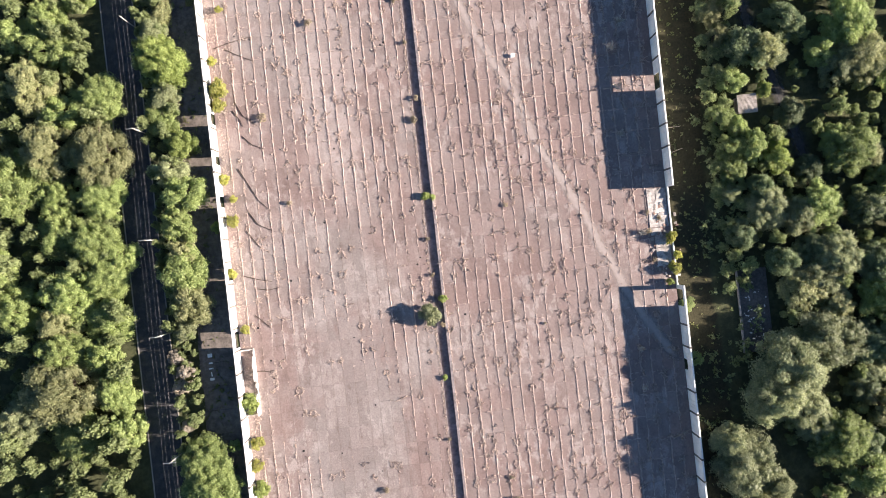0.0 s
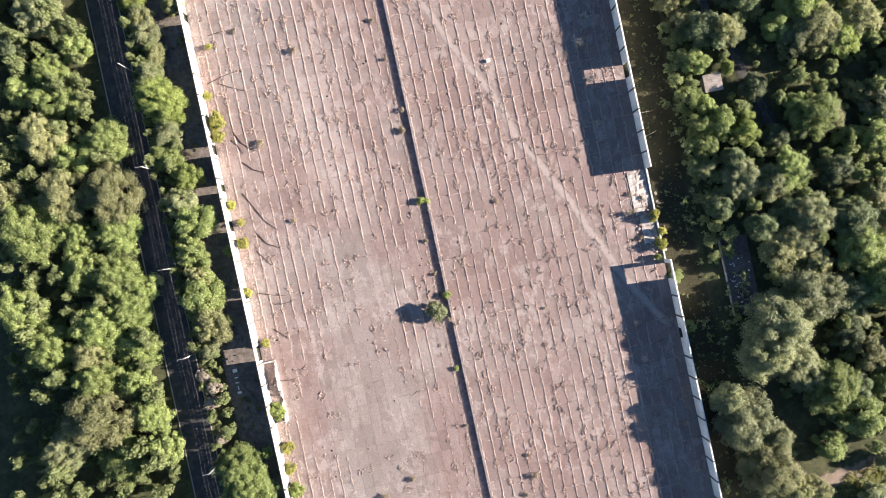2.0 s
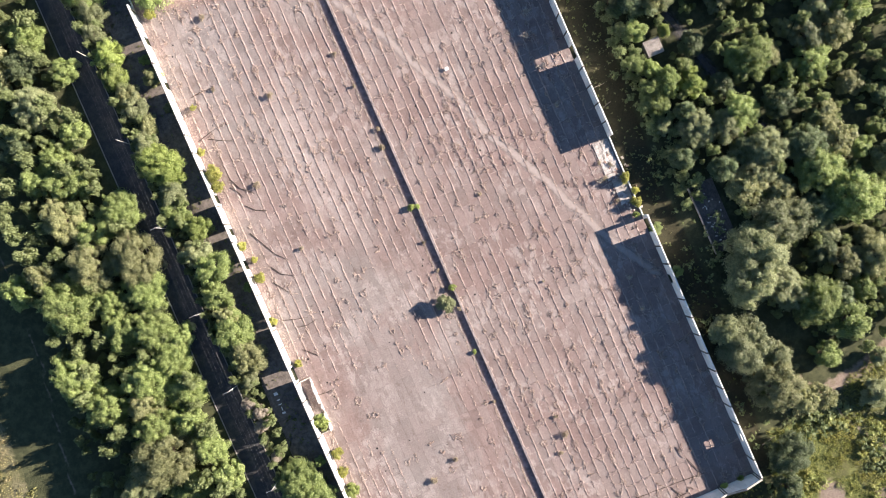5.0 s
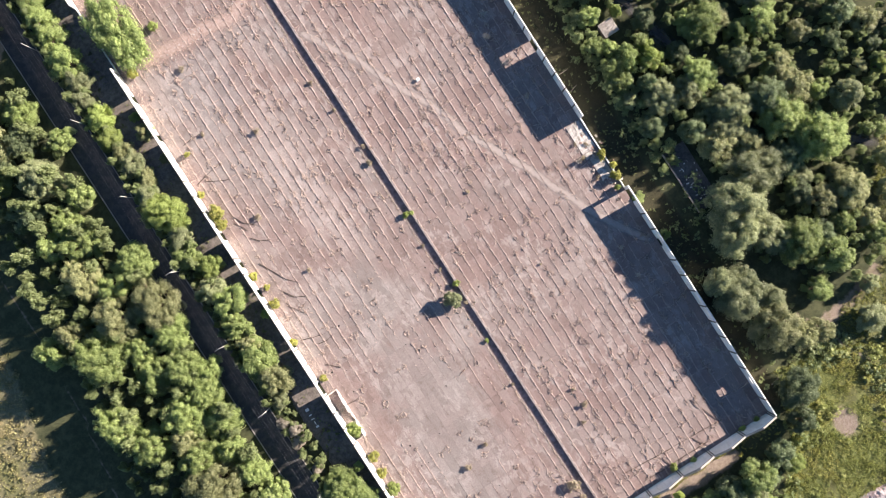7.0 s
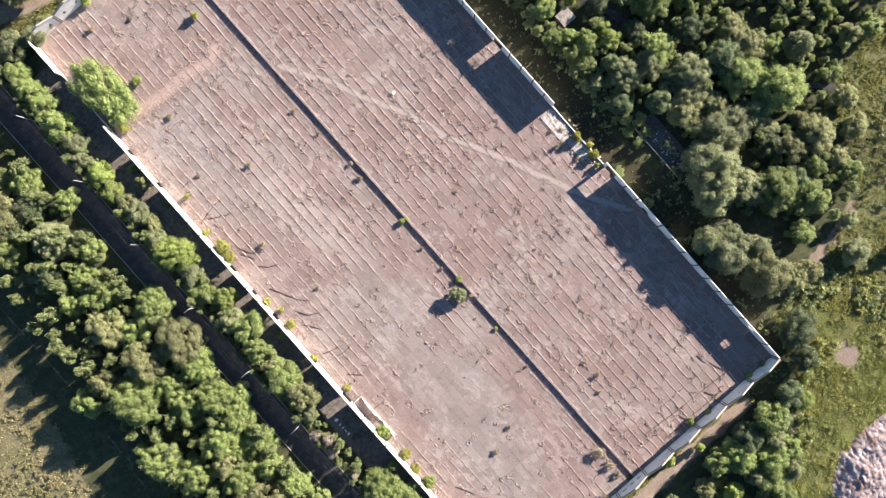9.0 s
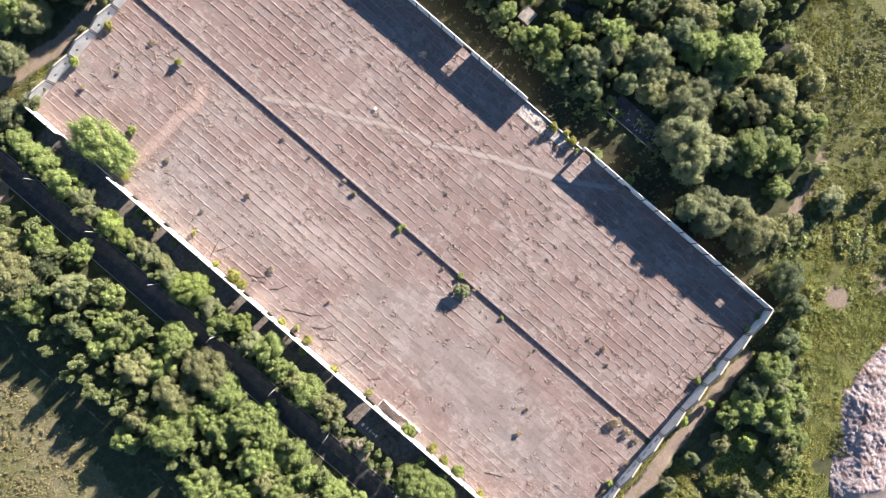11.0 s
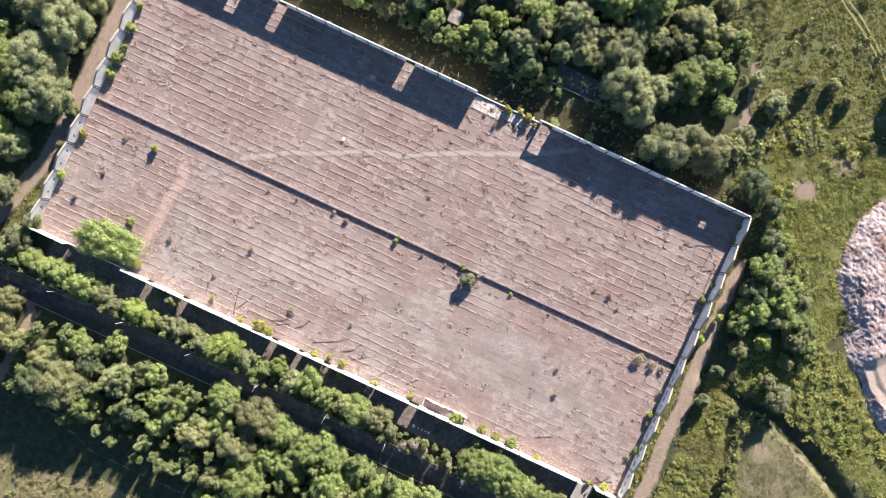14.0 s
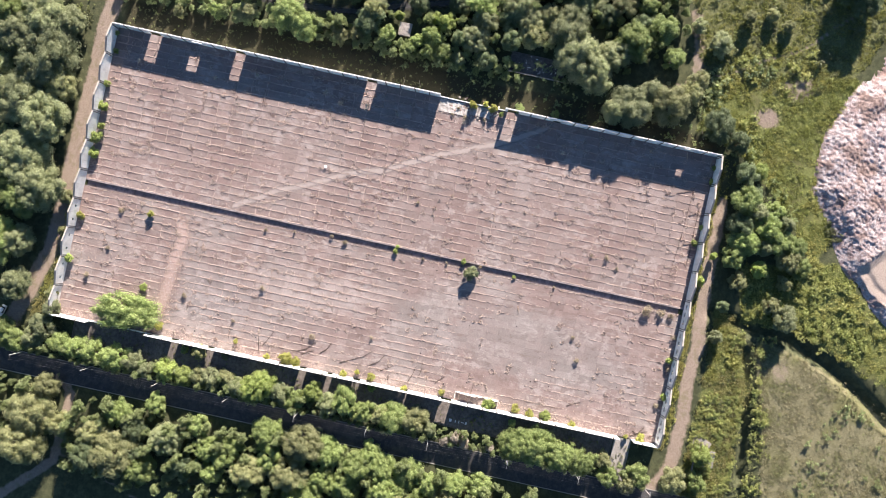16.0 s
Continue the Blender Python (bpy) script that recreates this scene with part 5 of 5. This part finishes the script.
# ---- painted marks on the apron, drive to the gate ----
for i, (y, h, w) in enumerate(((-4.2, 1.1, 0.9), (-6.0, 0.9, 0.35), (-7.3, 1.0, 0.3), (-8.6, 0.25, 1.1), (-9.8, 1.0, 0.6))):
    ob = new("painted_mark", finish(boxed(-55.6 - h / 2, -55.6 + h / 2, y - w / 2, y + w / 2, -0.06, -0.043), "painted_mark", PAINT))
    tagged(ob, "faded white painted mark on the concrete apron", "painted mark", "painted marks")
bm = bmesh.new()
for i in range(4):
    block(bm, -64.3 + i * 3.9, -64.3 + i * 3.9 + 3.87, -68.4, -62.4, -0.3, -0.07)
tagged(new("gate_drive", finish(bm, "gate_drive", KERB)), "pale concrete drive from the road to the gate gap", "pavement", kind="structure")
bm = boxed(-52.5, -46.5, -98.5, -93.0, -0.4, 0.12, 0.04)
tagged(new("small_slab", finish(bm, "small_slab", KERB)), "small grey concrete slab in the scrub", "concrete slab")
ob = thing("low_wall", (-56, -91.5, -0.2), "low concrete wall beside the dirt track", "wall")
part("wall_body", boxed(0, 7.5, 0, 0.3, -0.2, 0.9, 0.03), KERB, ob)

# ---- car on the north track ----
car = thing("car", (-51.5, 159.6, -0.2), "white car parked on the dirt track", "car", turn=75)
bm = boxed(-0.85, 0.85, -2.1, 2.1, 0.3, 0.85, 0.12)
part("body", bm, CAR_PAINT, car)
bm = boxed(-0.75, 0.75, -1.5, 0.8, 0.85, 1.42, 0.1)
for v in bm.verts:
    if v.co.z > 1.1:
        v.co.x *= 0.85
        v.co.y = -0.35 + (v.co.y + 0.35) * 0.75
part("cabin", bm, GLASS_DARK, car, "dark car windows")
part("roof", boxed(-0.6, 0.6, -1.15, 0.4, 1.42, 1.46, 0.02), CAR_PAINT, car)
for x in (-0.8, 0.8):
    for y in (-1.35, 1.35):
        wheel = part("wheel", tube([(x - 0.1, y, 0.32), (x + 0.1, y, 0.32)], 0.32, 12), TYRE, car, "black tyre")
        part("rim", tube([(x - 0.11, y, 0.32), (x + 0.11, y, 0.32)], 0.18, 10), STEEL, wheel, "steel rim")

# ---- bleached dead bushes in the shade of the east wall ----
DEAD_BUSHES = [(46.5, 48.5, 1.6), (46.1, 57.5, 1.4), (46.3, 37.2, 1), (49.5, 88.6, 1.2), (48.7, 63.8, 1.4), (56.8, 78.9, 1), (45.9, 58.0, 1.3), (45.3, 103.1, 1), (45.7, -13.7, 1), (45.6, -23.1, 1.2), (45.4, 130.9, 1), (48.8, 13.5, 1.2), (52.7, -53.3, 1)]


def dead_bush(x, y, r, seed):
    ob = thing("dead_bush", (x, y, 0.0), "bleached leafless bush growing in a floor joint", "bush", "dead bushes by the shaded wall")
    q = random.Random(seed)
    bm = bmesh.new()
    for _ in range(22):
        a, h = q.uniform(0, 6.283), q.uniform(0.5, 1.2) * r
        p1 = Vector((math.cos(a), math.sin(a), 0)) * r * q.uniform(0.2, 0.5) + Vector((0, 0, h * 0.6))
        p2 = p1 * 1.6 + Vector((q.gauss(0, 0.2), q.gauss(0, 0.2), h * 0.3))
        for line, rad in (([(0, 0, -0.05), tuple(p1), tuple(p2)], [0.07, 0.05, 0.025]),
                          ([tuple(p1), tuple(p1 + Vector((q.gauss(0, 0.4), q.gauss(0, 0.4), 0.3)) * r)], [0.045, 0.02]),
                          ([tuple(p1 * 0.8), tuple(p1 + Vector((q.gauss(0, 0.5), q.gauss(0, 0.5), 0.2)) * r)], [0.045, 0.02])):
            piece = tube(line, rad, 4)
            tmp = bpy.data.meshes.new("t")
            piece.to_mesh(tmp), piece.free()
            bm.from_mesh(tmp)
            bpy.data.meshes.remove(tmp)
    part("branchwork", bm, BLEACHED, ob)


for k, (x, y, r) in enumerate(DEAD_BUSHES):
    dead_bush(x, y, r, 70 + k)

pad = thing("concrete_pad", (-44.3, -93.0, -0.1), "small grey concrete pad beside the dirt track", "pad", turn=-22)
part("pad_slab", boxed(-1.7, 1.7, -3.2, 3.2, -0.3, 0.12, 0.03), STAINED, pad)
part("pad_edge", boxed(-1.95, -1.74, -3.2, 3.2, -0.3, 0.3, 0.03), KERB, pad, "pale concrete edge")

# ---- the large tree in the gap of the west wall, and the yard's own plants ----
PROTO_Y = make_tree(0, 401, (-41.2, 115.0, -0.1), 0.75, 60, 300, 0.038, "large spreading green tree growing in a wall gap")
PROTO_Y.matrix_basis = Matrix.LocRotScale((-41.5, 115.5, -0.1), Euler((0, 0, 0.05)), (7.6, 13.0, 6.0))
small = make_tree(3, 402, (0, 0, -300), 0.95, 14, 170, 0.09, "small green tree rooted in the trench edge")
bush_y = make_tree(5, 403, (0, 0, -300), 0.7, 16, 110, 0.085, "yellow-green bush growing by the wall foot", "bush")
bush_g = make_tree(1, 404, (0, 0, -300), 0.7, 16, 110, 0.085, "bright green bush among the concrete slabs", "bush")
bush_d = make_tree(6, 405, (0, 0, -300), 0.75, 8, 40, 0.1, "thin withered bush growing in a floor joint", "bush")
YARD_PLANTS = [
    (small, "small tree", [(-3.05, 0.15, 2.75, 0.72)]),
    (bush_g, "plants along the trench", [(-1.1, 27.6, 1.1, 0.9), (0.5, 27.2, 0.9, 0.9), (-1.1, -15.4, 0.8, 0.8), (0.4, 3.2, 1.1, 0.9)]),
    (bush_d, "withered plants along the trench", [(-0.2, -2.9, 0.8, 1.0), (-1.7, 17.5, 0.6, 1.0), (-1.3, 9.0, 0.6, 1.0), (-2.0, 45.4, 0.7, 1.0), (-2.0, 64.0, 0.7, 1.0), (-1.6, -30.0, 0.5, 1.0)]),
]
for base, group, spots in YARD_PLANTS:
    for x, y, r, tall in spots:
        put_tree(base, x, y, r, rnd.uniform(0, 6), tall, -0.1, group=group)
BUSH_Y_AT = [
    (-46, 140.4, 1.2), (-46.2, 57.3, 2.8), (-46.7, 53.7, 1.8), (-47.2, 64.2, 1.4), (-47.2, 36.5, 1.6), (-45.8, 31.7, 1), (-46.3, 26.5, 1.8), (-48.1, 14.4, 1.4),
    (-46.4, 0.9, 1.2), (-46.5, -25.7, 2), (-47, -31, 1.6), (-47.5, -46.4, 1.4), (-47.4, -70.9, 1.6), (-47.9, -65.9, 1), (-44.4, 76.1, 1), (-12.4, 139.5, 1.6),
    (55.2, 11.8, 1.6), (55.6, 4.4, 1.6), (56.4, 7.4, 1.2), (-6.7, 115.1, 1.6), (-44.7, 103.7, 1.8),
]
for x, y, r in BUSH_Y_AT:
    put_tree(bush_y, x, y, r, rnd.uniform(0, 6), rnd.uniform(0.9, 1.3), -0.1, group="bushes along the roadside wall")
BUSH_G_AT = [
    (-47, -16, 2.6), (-46.8, -36.4, 2.4), (35.1, 140.1, 1.6), (27, 139.6, 2), (15.7, 139.5, 2.6), (10.2, 139.4, 2.2), (20, 138.8, 1.6), (-28.1, 140.2, 2),
    (-32.6, 112.1, 1.6), (53.4, 140.6, 1.2), (47.1, 139.6, 1.2), (46.5, -76.6, 1.4), (51.6, -76.3, 1), (30.1, -76.5, 1.2), (24.2, -74.9, 1.4), (-9.5, -78, 1),
    (-18.3, -75.2, 1.2), (-31.4, -76, 1.4), (54.1, 1.3, 1.2),
]
for x, y, r in BUSH_G_AT:
    put_tree(bush_g, x, y, r, rnd.uniform(0, 6), rnd.uniform(0.9, 1.3), -0.1, group="green bushes in the yard")
BUSH_D_AT = [
    (-32.5, 133.1, 1.4), (-7.6, 125.8, 1.2), (-21.7, 127.7, 1), (-32.5, 97.6, 1.4), (-24, 70.9, 1.2), (-37.1, 50, 1.4), (-1.8, 45.9, 1), (-0.8, 50.8, 1),
    (-3.4, 74.2, 0.8), (-2.7, -63.8, 2.6), (-2.4, -68.9, 1.8), (-2.9, -72.5, 1.4), (-10.1, -75.1, 1.2), (-21.3, -75.5, 1.2), (12.6, -46, 1.2), (17.5, 23.5, 0.8),
    (-17.7, -40.3, 1), (-25.3, -43.2, 1.2), (-33, 29.4, 1), (-34.8, -74.3, 1.2), (-42.8, 125.7, 1.2), (23.8, -5.3, 0.6), (9.5, -50.3, 0.8), (-37.6, 78.6, 0.8),
    (12, -40.6, 0.8), (50.6, 18.2, 0.8), (50.4, 13.6, 0.9), (53.2, 16.6, 0.8), (51, 6.8, 0.9),
]
for x, y, r in BUSH_D_AT:
    put_tree(bush_d, x, y, r * 0.9, rnd.uniform(0, 6), rnd.uniform(0.6, 0.9), -0.1, group="scraggly bushes in the floor joints")

for o in (small, bush_y, bush_g, bush_d):
    for q in (*o.children_recursive, o):
        bpy.data.objects.remove(q)

# ---- paths of dust over the slabs ----
ribbon("footpath", [(0.6, 90), (5.5, 82), (11, 73), (16, 62), (21.8, 50.5), (25.6, 39.5), (30.5, 29.5), (35.5, 19.6), (39.8, 9.7), (43, 1.3), (46.4, -4.4), (50.4, -11.6), (55, -17.8)],
       2.1, DUST, 0.035, "pale dusty footpath worn across the concrete slabs", "path")
ribbon("brick_strip", [(-3, 107), (-8, 104), (-13, 102.5), (-20, 103.5), (-29, 104), (-38, 105.2), (-43, 106)], 4.6, BRICK_DUST, 0.037, "strip of reddish brick dust on the slabs", "path")

# ---- concrete slabs, joint by joint ----
JX, JY = BAY / 4, 5.2


def slab_mesh(w, d):
    bm = bmesh.new()
    block(bm, 0.02, w - 0.02, 0.004, d - 0.004, -0.1, 0.0)
    soften(bm)
    return finish(bm, "slab", SLAB)


def lay_floor(name, label, x0, x1, first):
    holder = thing(name, (0, 0, 0), label, "floor", kind="structure")
    cols, x = [], x0
    nxt = first
    while x < x1 - 0.05:
        e = min(nxt, x1)
        cols.append((x, e))
        x, nxt = e, nxt + JX
    shared, vs, fs, count = {}, [], [], 0
    rows = int(math.ceil((NORTH - SOUTH) / JY))
    for j in range(rows):
        y0, y1 = SOUTH + j * JY, min(SOUTH + (j + 1) * JY, NORTH)
        for a, b in cols:
            z = 0.012 * noise.noise((a * 0.9, y0 * 0.7, 2)) + rnd.uniform(-0.008, 0.008)
            if -24 < y0 < 46 and count < 300:
                key = (round(b - a, 2), round(y1 - y0, 2))
                if key not in shared:
                    shared[key] = slab_mesh(*key)
                ob = part("slab", shared[key], None, holder)
                ob.location = (a, y0, z)
                count += 1
            else:
                i = len(vs)
                p, q, r, s = a + 0.02, b - 0.02, y0 + 0.004, y1 - 0.004
                vs += [(p, r, -0.1), (q, r, -0.1), (q, s, -0.1), (p, s, -0.1)]
                vs += [(p, r, z - 0.02), (q, r, z - 0.02), (q, s, z - 0.02), (p, s, z - 0.02)]
                vs += [(p + 0.02, r + 0.02, z), (q - 0.02, r + 0.02, z), (q - 0.02, s - 0.02, z), (p + 0.02, s - 0.02, z)]
                for base in (i, i + 4):
                    fs += [(base + k, base + (k + 1) % 4, base + 4 + (k + 1) % 4, base + 4 + k) for k in range(4)]
                fs.append((i + 8, i + 9, i + 10, i + 11))
    far = part("slabs", mesh_of("slabs", vs, fs, SLAB_JOINED), None, holder)
    tagged(far, kind="stuff")
    return cols


cols_w = lay_floor("floor_west", "worn mauve-brown concrete slab floor with weedy joints", WEST, TRENCH[0] - 0.15, WEST + JX)
cols_e = lay_floor("floor_east", "worn mauve-brown concrete slab floor crossed by a path", TRENCH[1] + 0.62, EAST, 1.1 + JX)

# ---- straw-dry weeds in the joints ----
tufts = []


def weedy(x, y):
    """How thickly weeds grow: patchy, thin on the smooth grey part of the west floor."""
    v = 0.6 + 0.5 * noise.noise((x * 0.06, y * 0.035, 1)) + 0.6 * noise.noise((x * 0.9, y * 0.12, 5))
    v -= 0.8 * math.exp(-((x + 24) / 13) ** 2 - ((y + 28) / 30) ** 2)
    if x > 0:
        v += 0.12
    v += 0.2 * min(1, max(0, (y - 20) / 40))
    return v


def tuft(x, y, size, spread):
    if not TRENCH[0] - 0.2 < x < TRENCH[1] + 0.15:
        tufts.append((x, y, size, spread))


def clump(x, y, v):
    """A rank patch: a ring, an arc or a heap of dead stems round a crack in the slab."""
    kind, r = rnd.random(), rnd.uniform(0.35, 0.8)
    a0, turn = rnd.uniform(0, 6.283), rnd.uniform(2.5, 6.3)
    if kind < 0.6:
        n = int(13 * r / 0.4)
        for k in range(n):
            a = a0 + turn * k / n
            q = r * rnd.uniform(0.8, 1.2)
            tuft(x + q * math.cos(a), y + 1.15 * q * math.sin(a), rnd.uniform(0.15, 0.36), 0.1)
    else:
        for _ in range(rnd.randrange(8, 18)):
            tuft(x + rnd.gauss(0, 0.36), y + rnd.gauss(0, 0.42), rnd.uniform(0.15, 0.4), 0.11)
    for _ in range(rnd.randrange(0, 3)):
        a, q = rnd.uniform(0, 6.283), r * 1.1
        for k in range(8):
            tuft(x + (q + 0.12 * k) * math.cos(a), y + (q + 0.12 * k) * math.sin(a), rnd.uniform(0.1, 0.24), 0.07)


# low ridges of soil and matted stems along the joints
rv, rf = [], []


def ridge(x, y, along, lo, hi, strength):
    """A ragged ridge from lo to hi; along is 0 for x, 1 for y."""
    u, last = lo, None
    while u < hi:
        px, py = (u, y) if along == 0 else (x, u)
        v = min(1.2, weedy(px, py)) * strength
        there = v + 0.55 * noise.noise((px * 0.9 + 7 * along, py * 0.9, 8)) + 0.25 * noise.noise((px * 3.1, py * 3.1, 2))
        off = 0.09 * noise.noise((px * 0.8, py * 0.8, 3 + along)) + 0.12 * noise.noise((px * 0.15, py * 0.15, 6)) + rnd.gauss(0, 0.045)
        if there > 0.42:
            w1, w2 = (0.08 + 0.2 * max(0, v) * rnd.random() for _ in (0, 1))
            h = 0.04 + 0.1 * max(0, v) * rnd.random()
            i = len(rv)
            for q, z in ((off - w1, -0.012), (off - 0.2 * w1, h), (off + 0.3 * w2, h * 0.9), (off + w2, -0.012)):
                rv.append((px, py + q, z) if along == 0 else (px + q, py, z))
            if last is not None:
                rf.extend([(last + k, last + k + 1, i + k + 1, i + k) for k in range(3)])
            last = i
            if rnd.random() < 0.7 * v:
                tuft(px + (off if along else 0) + rnd.gauss(0, 0.09), py + (0 if along else off) + rnd.gauss(0, 0.09), rnd.uniform(0.1, 0.38), 0.09)
        else:
            last = None
        if rnd.random() < 0.034 * strength * max(v, 0.22):
            clump(px + rnd.gauss(0, 0.2), py + rnd.gauss(0, 0.2), v)
        u += rnd.uniform(0.16, 0.3)


for x in [c[1] for c in cols_w[:-1]] + [TRENCH[1] + 0.62] + [c[1] for c in cols_e[:-1]]:
    ridge(x, 0, 1, SOUTH + 0.4, NORTH - 0.4, 1.0)
for j in range(1, 42):
    y = SOUTH + j * JY
    ridge(0, y, 0, WEST + 0.5, TRENCH[0] - 0.4, 0.42)
    ridge(0, y, 0, TRENCH[1] + 0.9, EAST - 0.5, 0.55)
# a rank strip along the foot of the west wall and beside the trench
for _ in range(2600):
    tuft(WEST + 0.5 + abs(rnd.gauss(0, 1.3)), rnd.uniform(SOUTH + 1, NORTH - 1), rnd.uniform(0.08, 0.22), 0.14)
for _ in range(1500):
    tuft(TRENCH[0] - 0.3 - abs(rnd.gauss(0, 0.25)), rnd.uniform(SOUTH + 1, NORTH - 1), rnd.uniform(0.08, 0.24), 0.1)
tagged(new("dry_weeds", triangles("dry_weeds", blades(tufts, 18, 0.03), STRAW)), "pale straw-dry weeds growing in the floor joints", "weeds", kind="stuff")
tagged(new("joint_ridges", mesh_of("joint_ridges", rv, rf, RIDGE_SOIL)), "low pale ridges of soil and dead stems along the joints", "soil", kind="stuff")
